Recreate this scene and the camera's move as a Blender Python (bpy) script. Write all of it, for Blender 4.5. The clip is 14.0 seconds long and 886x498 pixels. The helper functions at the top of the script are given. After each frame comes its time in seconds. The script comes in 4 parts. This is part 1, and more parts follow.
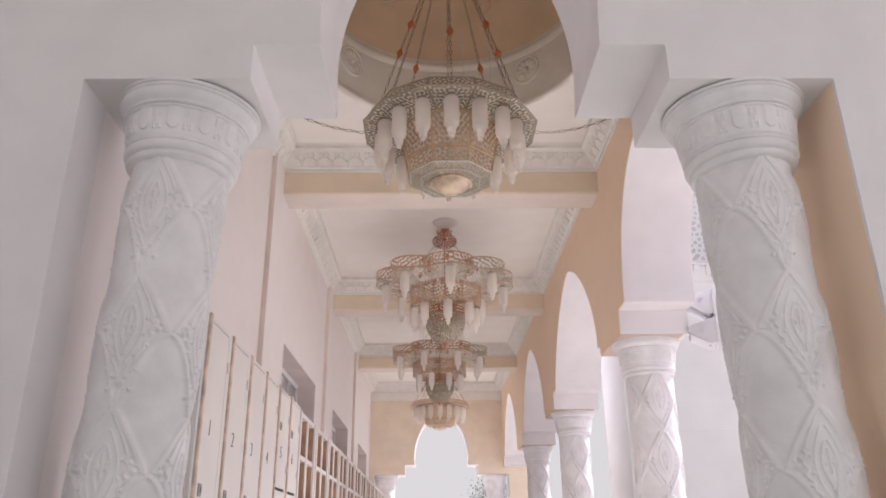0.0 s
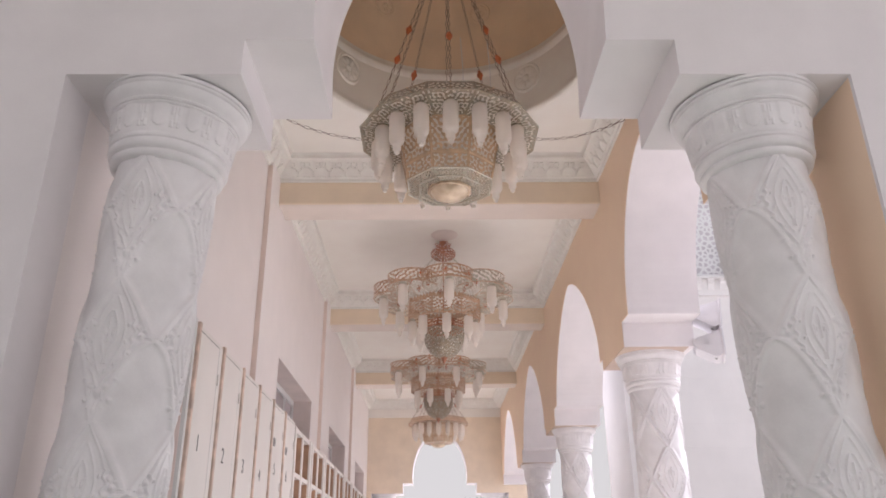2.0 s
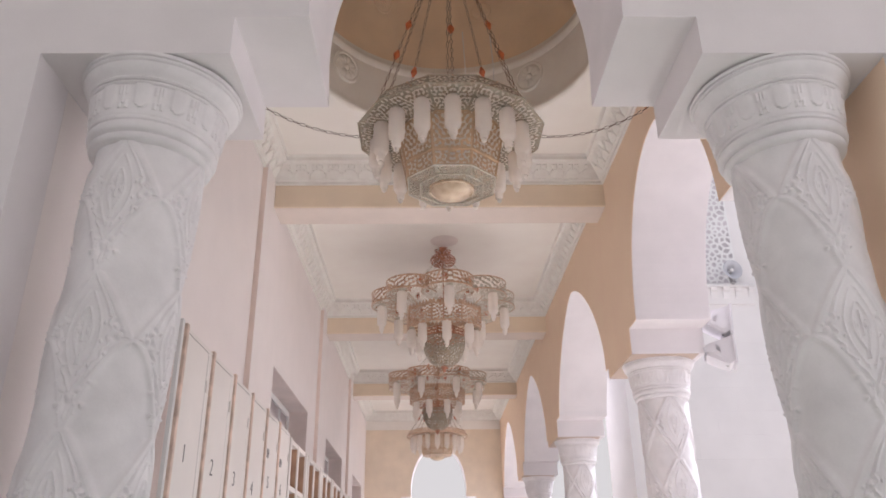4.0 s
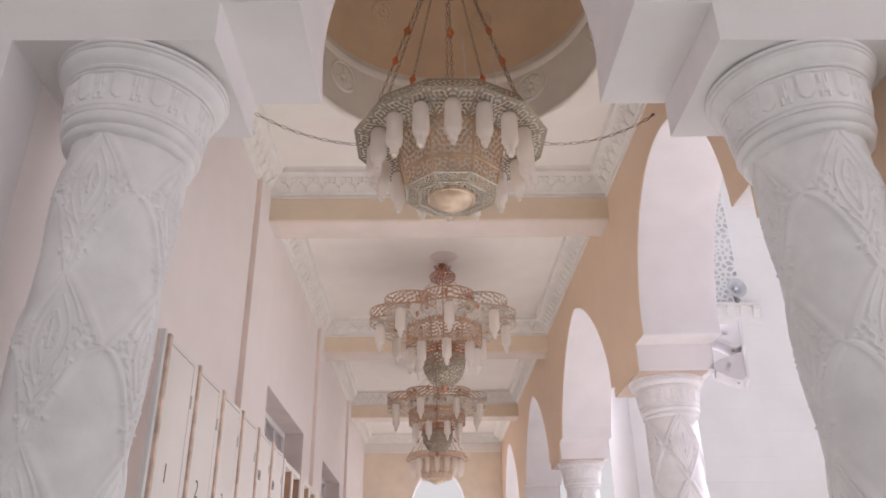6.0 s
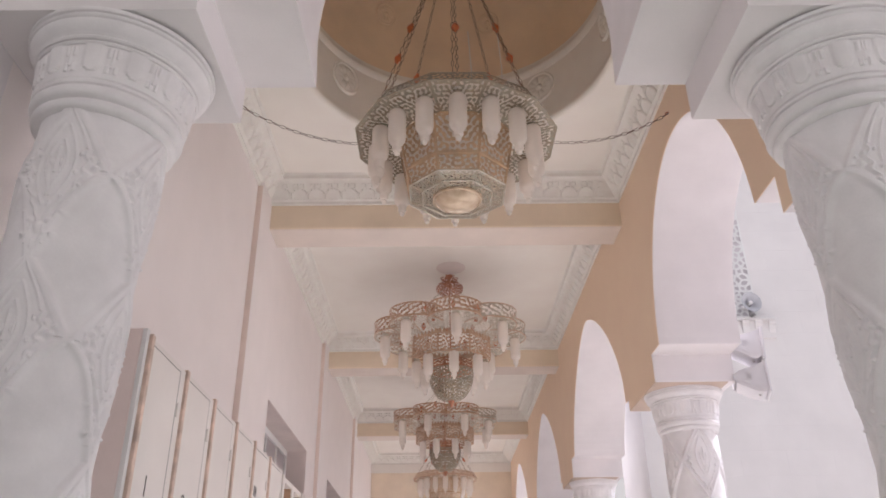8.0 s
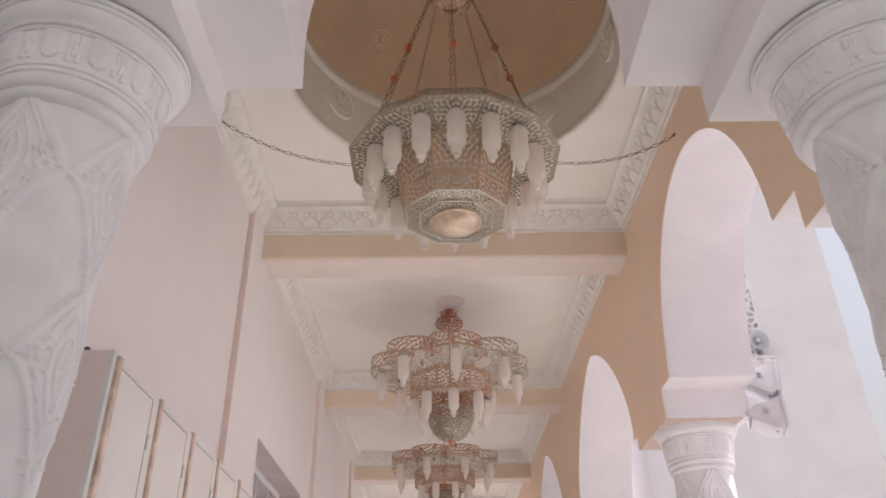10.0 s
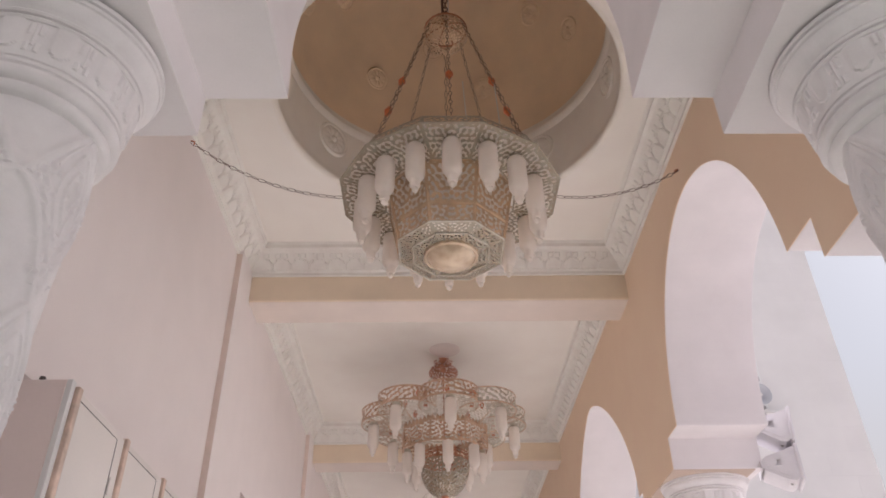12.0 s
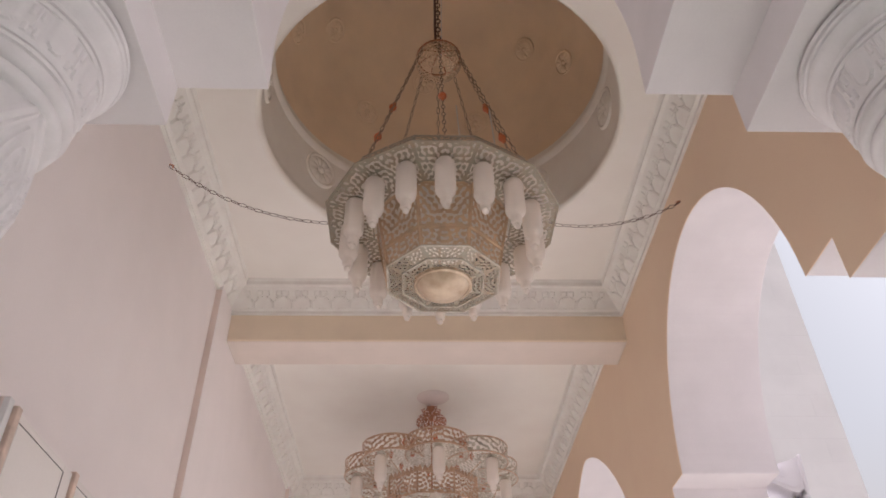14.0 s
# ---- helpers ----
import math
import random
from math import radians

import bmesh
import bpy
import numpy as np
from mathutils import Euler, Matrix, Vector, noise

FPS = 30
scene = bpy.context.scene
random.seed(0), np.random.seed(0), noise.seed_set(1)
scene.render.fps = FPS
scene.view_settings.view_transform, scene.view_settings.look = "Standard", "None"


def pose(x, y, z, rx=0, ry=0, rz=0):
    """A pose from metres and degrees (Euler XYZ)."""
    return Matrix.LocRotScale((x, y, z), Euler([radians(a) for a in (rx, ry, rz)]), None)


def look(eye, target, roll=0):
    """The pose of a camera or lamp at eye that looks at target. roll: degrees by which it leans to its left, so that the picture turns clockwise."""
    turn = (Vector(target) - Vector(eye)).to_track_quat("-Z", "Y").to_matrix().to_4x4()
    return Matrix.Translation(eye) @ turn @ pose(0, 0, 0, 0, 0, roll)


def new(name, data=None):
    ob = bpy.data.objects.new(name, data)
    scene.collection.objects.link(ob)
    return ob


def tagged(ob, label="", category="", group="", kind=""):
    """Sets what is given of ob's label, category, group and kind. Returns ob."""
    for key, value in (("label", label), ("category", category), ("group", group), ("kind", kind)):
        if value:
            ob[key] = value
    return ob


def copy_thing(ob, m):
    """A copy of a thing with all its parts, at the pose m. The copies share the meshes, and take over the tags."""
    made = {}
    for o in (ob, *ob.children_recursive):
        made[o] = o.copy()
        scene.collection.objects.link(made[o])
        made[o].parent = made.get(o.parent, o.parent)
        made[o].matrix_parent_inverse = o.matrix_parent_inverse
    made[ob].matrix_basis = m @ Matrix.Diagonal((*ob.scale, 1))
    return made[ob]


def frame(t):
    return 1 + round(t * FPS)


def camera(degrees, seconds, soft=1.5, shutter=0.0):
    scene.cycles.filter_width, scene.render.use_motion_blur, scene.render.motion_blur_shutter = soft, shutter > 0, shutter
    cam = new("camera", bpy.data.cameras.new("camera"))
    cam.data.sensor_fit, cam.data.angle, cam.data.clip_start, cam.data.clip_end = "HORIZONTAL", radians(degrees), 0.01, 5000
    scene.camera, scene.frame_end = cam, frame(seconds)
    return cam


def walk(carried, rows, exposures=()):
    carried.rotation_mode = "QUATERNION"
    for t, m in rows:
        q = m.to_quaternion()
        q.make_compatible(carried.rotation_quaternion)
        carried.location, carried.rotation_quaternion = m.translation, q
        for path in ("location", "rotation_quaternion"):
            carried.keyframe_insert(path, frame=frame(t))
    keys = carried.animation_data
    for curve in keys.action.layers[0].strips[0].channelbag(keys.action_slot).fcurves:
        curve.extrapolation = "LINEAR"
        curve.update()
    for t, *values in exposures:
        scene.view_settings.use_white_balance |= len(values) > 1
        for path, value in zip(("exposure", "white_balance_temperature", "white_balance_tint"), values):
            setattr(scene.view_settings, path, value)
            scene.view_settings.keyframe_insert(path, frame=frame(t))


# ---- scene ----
# ---- camera ----
cam = camera(60.5, 14.0, soft=1.7)
PATH = [
    (0, (-0.087, 0.279, 1.168), (-0.061, 2.142, 1.895), -0.5),
    (0.5, (-0.09, 0.314, 1.171), (-0.062, 2.173, 1.909), -0.5),
    (1, (-0.091, 0.355, 1.172), (-0.058, 2.21, 1.917), -0.6),
    (1.5, (-0.09, 0.398, 1.175), (-0.056, 2.248, 1.935), -0.6),
    (2, (-0.091, 0.451, 1.175), (-0.06, 2.297, 1.944), -0.6),
    (2.5, (-0.096, 0.508, 1.176), (-0.068, 2.35, 1.954), -0.5),
    (3, (-0.107, 0.573, 1.183), (-0.078, 2.413, 1.966), -0.6),
    (5.5, (-0.122, 0.869, 1.208), (-0.073, 2.684, 2.046), -0.9),
    (6, (-0.117, 0.924, 1.21), (-0.077, 2.732, 2.063), -0.9),
    (6.5, (-0.111, 0.986, 1.211), (-0.079, 2.787, 2.08), -0.9),
    (7, (-0.105, 1.052, 1.212), (-0.079, 2.848, 2.092), -0.9),
    (7.5, (-0.098, 1.124, 1.213), (-0.077, 2.913, 2.105), -0.9),
    (8, (-0.093, 1.194, 1.216), (-0.075, 2.979, 2.117), -0.8),
    (10.5, (-0.075, 1.542, 1.238), (-0.057, 3.256, 2.268), -0.9),
    (11, (-0.075, 1.603, 1.239), (-0.054, 3.301, 2.295), -1.0),
    (11.5, (-0.072, 1.667, 1.243), (-0.045, 3.347, 2.328), -0.9),
    (12, (-0.077, 1.746, 1.247), (-0.043, 3.397, 2.376), -1.0),
    (12.5, (-0.08, 1.825, 1.254), (-0.033, 3.454, 2.414), -1.2),
    (13, (-0.085, 1.915, 1.268), (-0.028, 3.518, 2.462), -1.2),
    (13.5, (-0.089, 1.99, 1.273), (-0.027, 3.572, 2.495), -1.2),
    (14, (-0.095, 2.07, 1.272), (-0.028, 3.629, 2.523), -1.2),
]

walk(cam, [(t, look(eye, target, roll)) for t, eye, target, roll in PATH], [(0.0, 0.37, 5560, 15), (8.0, 0.27, 5600, 15.5), (14.0, 0.16, 5720, 16.5)])

# ---- light ----
SUN_ELEV, SUN_AZ = radians(44), radians(62)
world = bpy.data.worlds.new("sky")
scene.world = world
world.use_nodes = True
wn = world.node_tree.nodes
sky = wn.new("ShaderNodeTexSky")
sky.sky_type = "NISHITA"
sky.sun_disc = False
sky.sun_elevation, sky.sun_rotation = SUN_ELEV, SUN_AZ
sky.dust_density = 5.0
wn["Background"].inputs["Strength"].default_value = 0.15
haze = wn.new("ShaderNodeHueSaturation")
haze.inputs["Saturation"].default_value = 0.3
haze.inputs["Value"].default_value = 0.55
world.node_tree.links.new(sky.outputs[0], haze.inputs["Color"])
veil = wn.new("ShaderNodeMixRGB")
veil.inputs["Fac"].default_value = 0.68
veil.inputs[2].default_value = (3.95, 3.7, 3.33, 1)
world.node_tree.links.new(haze.outputs[0], veil.inputs[1])
world.node_tree.links.new(veil.outputs[0], wn["Background"].inputs["Color"])
sun_data = bpy.data.lights.new("sun", "SUN")
sun_data.energy, sun_data.angle, sun_data.color = 5.0, radians(0.6), (1.0, 0.94, 0.86)
sun = new("sun", sun_data)
SUN_DIR = Vector((math.sin(SUN_AZ) * math.cos(SUN_ELEV), math.cos(SUN_AZ) * math.cos(SUN_ELEV), math.sin(SUN_ELEV)))
sun.matrix_world = look(SUN_DIR * 40, (0, 0, 0))


# ---- materials ----
def material(name, colour, rough=0.6, metal=0.0, vary=0.06, scale=3.0, bump=0.15, grain=120.0, tint=None, spread=0.0, spec=0.5):
    """A painted, plastered or metal surface: two scales of colour variation, stains and fine relief."""
    mat = bpy.data.materials.new(name)
    mat.use_nodes = True
    nt = mat.node_tree
    n, l = nt.nodes, nt.links
    b = n["Principled BSDF"]
    b.inputs["Roughness"].default_value = rough
    b.inputs["Metallic"].default_value = metal
    b.inputs["Specular IOR Level"].default_value = spec
    co = n.new("ShaderNodeTexCoord")
    big = n.new("ShaderNodeTexNoise")
    big.inputs["Scale"].default_value, big.inputs["Detail"].default_value = scale, 6.0
    fine = n.new("ShaderNodeTexNoise")
    fine.inputs["Scale"].default_value, fine.inputs["Detail"].default_value = grain, 3.0
    geo = n.new("ShaderNodeNewGeometry")
    for t in (big, fine):
        l.new(geo.outputs["Position"], t.inputs["Vector"])
    ramp = n.new("ShaderNodeValToRGB")
    c = Vector(colour)
    lo = Vector(tint) if tint else c * (1 - 2.2 * vary)
    hi = c * (1 + vary)
    ramp.color_ramp.elements[0].position, ramp.color_ramp.elements[1].position = 0.28, 0.68
    ramp.color_ramp.elements[0].color = (*[max(0, v) for v in lo], 1)
    ramp.color_ramp.elements[1].color = (*[min(0.92, v) for v in hi], 1)
    l.new(big.outputs["Fac"], ramp.inputs["Fac"])
    mix = n.new("ShaderNodeMixRGB")
    mix.blend_type = "MULTIPLY"
    mix.inputs["Fac"].default_value = 0.25
    l.new(ramp.outputs["Color"], mix.inputs[1])
    l.new(fine.outputs["Color"], mix.inputs[2])
    gray = n.new("ShaderNodeMapRange")
    gray.inputs["To Min"].default_value, gray.inputs["To Max"].default_value = 0.86, 1.06
    l.new(fine.outputs["Fac"], gray.inputs["Value"])
    l.new(gray.outputs[0], mix.inputs[2])
    out = mix.outputs[0]
    if spread:
        info = n.new("ShaderNodeObjectInfo")
        hsv = n.new("ShaderNodeHueSaturation")
        mr = n.new("ShaderNodeMapRange")
        mr.inputs["To Min"].default_value, mr.inputs["To Max"].default_value = 1 - spread, 1 + spread
        l.new(info.outputs["Random"], mr.inputs["Value"])
        l.new(mr.outputs[0], hsv.inputs["Value"])
        l.new(out, hsv.inputs["Color"])
        out = hsv.outputs[0]
    l.new(out, b.inputs["Base Color"])
    rr = n.new("ShaderNodeMapRange")
    rr.inputs["To Min"].default_value, rr.inputs["To Max"].default_value = max(0.02, rough - 0.12), min(1, rough + 0.12)
    l.new(big.outputs["Fac"], rr.inputs["Value"])
    l.new(rr.outputs[0], b.inputs["Roughness"])
    if bump:
        add = n.new("ShaderNodeMath")
        add.inputs[1].default_value = 3.0
        add.operation = "MULTIPLY_ADD"
        l.new(big.outputs["Fac"], add.inputs[0])
        l.new(fine.outputs["Fac"], add.inputs[2])
        bp = n.new("ShaderNodeBump")
        bp.inputs["Strength"].default_value, bp.inputs["Distance"].default_value = bump, 0.004
        l.new(add.outputs[0], bp.inputs["Height"])
        l.new(bp.outputs[0], b.inputs["Normal"])
    return mat


WHITE = material("white_plaster", (0.84, 0.79, 0.80), 0.75, vary=0.025, bump=0.08)
CARVED = material("white_carved_plaster", (0.88, 0.84, 0.85), 0.65, vary=0.05, scale=6)
# wall paint of the long wall, made paler for the daylight it faces
CREAM_LIT = material("pale_cream_wall_paint_lit", (0.91, 0.84, 0.82), 0.7, vary=0.012, bump=0.04)
GROOVE = material("grey_shadow_groove", (0.66, 0.64, 0.66), 0.8, vary=0.05)
EDGE_WARM = material("pink_beige_warm_light", (0.88, 0.74, 0.67), 0.7, vary=0.02, bump=0.04)
# the same wall paint facing away from daylight, its shade put in as peach
CREAM_SHADED = material("peach_wall_paint_shaded", (0.93, 0.71, 0.53), 0.7, vary=0.015, bump=0.04)
ENDM = material("tan_end_wall_paint", (0.89, 0.75, 0.60), 0.7, vary=0.04)
BEAM = material("tan_beam_paint", (0.90, 0.75, 0.58), 0.7, vary=0.03, bump=0.08)
CEIL = material("off_white_ceiling_paint", (0.92, 0.86, 0.80), 0.75, vary=0.015, bump=0.06)
MOULD = material("white_gypsum_moulding", (0.92, 0.87, 0.82), 0.7, vary=0.03, scale=9)
DOMEM = material("tan_dome_plaster", (0.85, 0.66, 0.46), 0.7, vary=0.04, bump=0.08)
BAND = material("cream_dome_drum_plaster", (0.92, 0.85, 0.77), 0.7, vary=0.03, bump=0.08)
VFLOOR = material("grey_green_vestibule_marble", (0.30, 0.33, 0.26), 0.3, vary=0.1, scale=2, bump=0.03)
FLOOR = material("polished_cream_marble", (0.90, 0.81, 0.73), 0.25, vary=0.08, scale=2, bump=0.03)
LOCKER = material("cream_laminate", (0.86, 0.80, 0.76), 0.45, vary=0.03, scale=2, bump=0.05)
# beam paint again, darker and greyer: the underside's shade is in the colour
SOFFIT_SHADE = material("beam_paint_shaded_below", (0.78, 0.68, 0.61), 0.7, vary=0.03, bump=0.08)
# peach of the wall made darker: the pier underside's shade is painted in
PIERSOF_SHADE = material("peach_pier_soffit_shaded", (0.60, 0.47, 0.39), 0.7, vary=0.04, bump=0.06)
PANEL = material("pale_pink_laminate", (0.90, 0.77, 0.73), 0.45, vary=0.03, scale=2, bump=0.05)
EDGE = material("brown_wood_edging", (0.78, 0.60, 0.50), 0.5, vary=0.15, scale=14)
CUBBY = material("brown_fibreboard", (0.52, 0.32, 0.21), 0.6, vary=0.12, scale=8)
INK = material("dark_grey_marks_and_gap_shade", (0.10, 0.085, 0.08), 0.6, vary=0.1, bump=0)
STEEL = material("grey_steel", (0.42, 0.40, 0.39), 0.35, metal=0.8, vary=0.1, scale=20)
BRASS = material("aged_brass_fretwork", (0.66, 0.48, 0.31), 0.42, metal=0.4, vary=0.12, scale=16, tint=(0.52, 0.38, 0.25))
OLIVE = material("dull_olive_brass_fretwork", (0.33, 0.31, 0.25), 0.45, metal=0.4, vary=0.14, scale=16, tint=(0.38, 0.29, 0.20))
SILVER = material("silvered_brass_fretwork", (0.60, 0.58, 0.52), 0.42, metal=0.45, vary=0.14, scale=16, tint=(0.48, 0.40, 0.30))
BRONZE = material("red_brown_bronze_fretwork", (0.58, 0.42, 0.30), 0.42, metal=0.45, vary=0.15, scale=16, tint=(0.50, 0.32, 0.21))
CHAINB = material("dull_brown_bronze_chain", (0.34, 0.23, 0.16), 0.45, metal=0.5, vary=0.15, scale=20)
COPPER = material("dull_copper", (0.52, 0.24, 0.15), 0.4, metal=0.7, vary=0.15, scale=20)
BEAD = material("orange_red_enamel_beads", (0.62, 0.17, 0.06), 0.35, vary=0.1, scale=30, bump=0.02)
AMBER = material("amber_pressed_glass", (0.74, 0.60, 0.44), 0.12, metal=0.2, vary=0.06, scale=14, tint=(0.52, 0.38, 0.26), bump=0.3)
CHAIN = material("dark_bronze_chain", (0.16, 0.09, 0.07), 0.45, metal=0.6, vary=0.15, scale=30)
CABLE = material("white_flex", (0.75, 0.72, 0.70), 0.5, vary=0.03, bump=0)
CEIL_DISC = material("mauve_ceiling_disc", (0.79, 0.70, 0.66), 0.75, vary=0.05)
REVEAL = material("mauve_plaster_reveal", (0.80, 0.70, 0.67), 0.7, vary=0.05)
FRAMEW = material("white_painted_window_frame", (0.80, 0.78, 0.77), 0.4, vary=0.03)
STONE = material("pale_cream_limestone", (0.87, 0.84, 0.83), 0.8, vary=0.02, scale=1.5, spread=0.008)
GREYMETAL = material("grey_painted_metal", (0.74, 0.71, 0.73), 0.7, metal=0.0, vary=0.06)
HORN = material("weathered_grey_horn_metal", (0.58, 0.58, 0.62), 0.5, vary=0.08)
DARKGLASS = material("dark_lamp_glass", (0.08, 0.08, 0.09), 0.1, vary=0.05, bump=0)
PAVING = material("pale_courtyard_paving", (0.50, 0.45, 0.41), 0.6, vary=0.08, scale=0.8)
BARK = material("brown_bark", (0.20, 0.14, 0.10), 0.9, vary=0.2, scale=12, bump=0.5)
LEAF = material("dusty_green_leaves", (0.12, 0.14, 0.08), 0.6, vary=0.2, scale=4, bump=0)
SCREENW = material("bright_white_screen_paint", (0.92, 0.90, 0.89), 0.7, vary=0.02)
SCREEN = material("pale_board_behind_screen", (0.74, 0.70, 0.72), 0.8, vary=0.1)


def opal_material(name, colour):
    """Milky glass that lets light through from behind, with a soft gloss."""
    mat = bpy.data.materials.new(name)
    mat.use_nodes = True
    n, l = mat.node_tree.nodes, mat.node_tree.links
    b = n["Principled BSDF"]
    b.inputs["Base Color"].default_value = (*colour, 1)
    b.inputs["Roughness"].default_value = 0.35
    noise_t = n.new("ShaderNodeTexNoise")
    noise_t.inputs["Scale"].default_value = 25.0
    bp = n.new("ShaderNodeBump")
    bp.inputs["Strength"].default_value, bp.inputs["Distance"].default_value = 0.1, 0.003
    l.new(noise_t.outputs["Fac"], bp.inputs["Height"])
    l.new(bp.outputs[0], b.inputs["Normal"])
    tr = n.new("ShaderNodeBsdfTranslucent")
    tr.inputs["Color"].default_value = (*colour, 1)
    mix = n.new("ShaderNodeMixShader")
    mix.inputs[0].default_value = 0.55
    l.new(b.outputs[0], mix.inputs[1])
    l.new(tr.outputs[0], mix.inputs[2])
    l.new(mix.outputs[0], n["Material Output"].inputs["Surface"])
    return mat


# milky stand-in for window glass, with its pale reflection put into the colour
PANE = opal_material("window_glass_pale_reflection", (0.86, 0.80, 0.81))
OPAL = opal_material("frosted_opal_glass", (0.97, 0.92, 0.87))


# ---- geometry ----
class G:
    """Collects the faces of one mesh."""

    def __init__(self):
        self.v, self.f = [], []

    def add(self, verts, faces):
        k = len(self.v)
        self.v += [tuple(p) for p in verts]
        self.f += [tuple(i + k for i in f) for f in faces]
        return self

    def box(self, x0, x1, y0, y1, z0, z1, c=0.0):
        """A box with chamfered upright and level edges of width c."""
        if c <= 0:
            vs = [(x, y, z) for z in (z0, z1) for y in (y0, y1) for x in (x0, x1)]
            return self.add(vs, [(0, 2, 3, 1), (4, 5, 7, 6), (0, 1, 5, 4), (2, 6, 7, 3), (0, 4, 6, 2), (1, 3, 7, 5)])
        bm = bmesh.new()
        bmesh.ops.create_cube(bm, size=1.0, matrix=Matrix.LocRotScale(((x0 + x1) / 2, (y0 + y1) / 2, (z0 + z1) / 2), None, (x1 - x0, y1 - y0, z1 - z0)))
        bmesh.ops.bevel(bm, geom=bm.edges[:], offset=c, segments=1, affect="EDGES")
        return self.bm(bm)

    def bm(self, bm):
        bm.verts.ensure_lookup_table()
        bm.verts.index_update()
        self.add([p.co[:] for p in bm.verts], [[p.index for p in f.verts] for f in bm.faces])
        bm.free()
        return self

    def prism(self, pts, axis, a, b):
        """A flat outline pushed out along an axis from a to b."""
        def at(p, q):
            return {"x": (q, p[0], p[1]), "y": (p[0], q, p[1]), "z": (p[0], p[1], q)}[axis]
        n = len(pts)
        vs = [at(p, a) for p in pts] + [at(p, b) for p in pts]
        fs = [tuple(range(n)), tuple(range(2 * n - 1, n - 1, -1))]
        fs += [(i, i + n, (i + 1) % n + n, (i + 1) % n) for i in range(n)]
        return self.add(vs, fs)

    def lathe(self, prof, n=32, centre=(0, 0, 0), turn=0.0, closed=True):
        """A profile of (radius, height) turned round the upright axis."""
        cx, cy, cz = centre
        vs, fs = [], []
        for r, z in prof:
            for i in range(n):
                a = 2 * math.pi * i / n + turn
                vs.append((cx + r * math.cos(a), cy + r * math.sin(a), cz + z))
        for j in range(len(prof) - 1):
            for i in range(n):
                k = (i + 1) % n
                fs.append((j * n + i, j * n + k, (j + 1) * n + k, (j + 1) * n + i))
        if closed:
            fs += [tuple(range(n - 1, -1, -1)), tuple(range((len(prof) - 1) * n, len(prof) * n))]
        return self.add(vs, fs)

    def tube(self, pts, r, n=6):
        """A round bar along a line of points."""
        pts = [Vector(p) for p in pts]
        vs, fs = [], []
        for i, p in enumerate(pts):
            d = (pts[min(i + 1, len(pts) - 1)] - pts[max(i - 1, 0)]).normalized()
            s = d.cross(Vector((0.31, 0.17, 0.93))).normalized()
            u = d.cross(s)
            for k in range(n):
                a = 2 * math.pi * k / n
                vs.append(p + r * (math.cos(a) * s + math.sin(a) * u))
        for i in range(len(pts) - 1):
            for k in range(n):
                m = (k + 1) % n
                fs.append((i * n + k, i * n + m, (i + 1) * n + m, (i + 1) * n + k))
        fs += [tuple(range(n - 1, -1, -1)), tuple(range((len(pts) - 1) * n, len(pts) * n))]
        return self.add(vs, fs)

    def link(self, a, b, side, w, r):
        """One oval chain link from a to b, flat towards side."""
        a, b = Vector(a), Vector(b)
        d = (b - a)
        L = d.length / 2
        d.normalize()
        s = (side - side.dot(d) * d).normalized()
        c = (a + b) / 2
        vs, fs, n, m = [], [], 10, 4
        up = d.cross(s)
        for i in range(n):
            t = 2 * math.pi * i / n
            o = c + d * (L + r) * math.cos(t) + s * w * math.sin(t)
            out = (d * math.cos(t) + s * math.sin(t)).normalized()
            for k in range(m):
                q = 2 * math.pi * k / m
                vs.append(o + r * (math.cos(q) * out + math.sin(q) * up))
        for i in range(n):
            for k in range(m):
                fs.append((i * m + k, ((i + 1) % n) * m + k, ((i + 1) % n) * m + (k + 1) % m, i * m + (k + 1) % m))
        return self.add(vs, fs)

    def fret(self, place, nu, nv, mask):
        """A pierced sheet: place(u, v) for u, v in 0..1, with a face where mask is true."""
        keep = {}
        fs = []
        def vid(i, j):
            if (i, j) not in keep:
                keep[(i, j)] = len(keep)
            return keep[(i, j)]
        for i in range(nu):
            for j in range(nv):
                if mask[i, j]:
                    fs.append((vid(i, j), vid(i + 1, j), vid(i + 1, j + 1), vid(i, j + 1)))
        return self.add([place(i / nu, j / nv) for i, j in keep], fs)


def mesh_of(g, name, mat, smooth=False):
    me = bpy.data.meshes.new(name)
    me.from_pydata(g.v, [], g.f)
    me.materials.append(mat)
    me.update()
    if smooth:
        me.shade_smooth()
        me.set_sharp_from_angle(angle=radians(38))
    return me


def part(name, g, mat, parent, label="", smooth=False):
    """One mesh under a thing or under a part, or at the top level where parent is None."""
    ob = new(name, mesh_of(g, name, mat, smooth) if isinstance(g, G) else g)
    if parent:
        ob.parent = parent
    if label:
        ob["label"] = label
    return ob


def thing(name, label, category, place=(0, 0, 0), group="", kind=""):
    ob = new(name)
    ob.empty_display_size = 0.1
    ob.matrix_basis = Matrix.Translation(place)
    return tagged(ob, label, category, group, kind)


def structure(name, g, mat, label, category, bevel=0.0, smooth=False):
    ob = part(name, g, mat, None, smooth=smooth)
    if bevel:
        m = ob.modifiers.new("bevel", "BEVEL")
        m.width, m.segments, m.limit_method, m.angle_limit = bevel, 2, "ANGLE", radians(50)
    return tagged(ob, label, category, kind="structure")


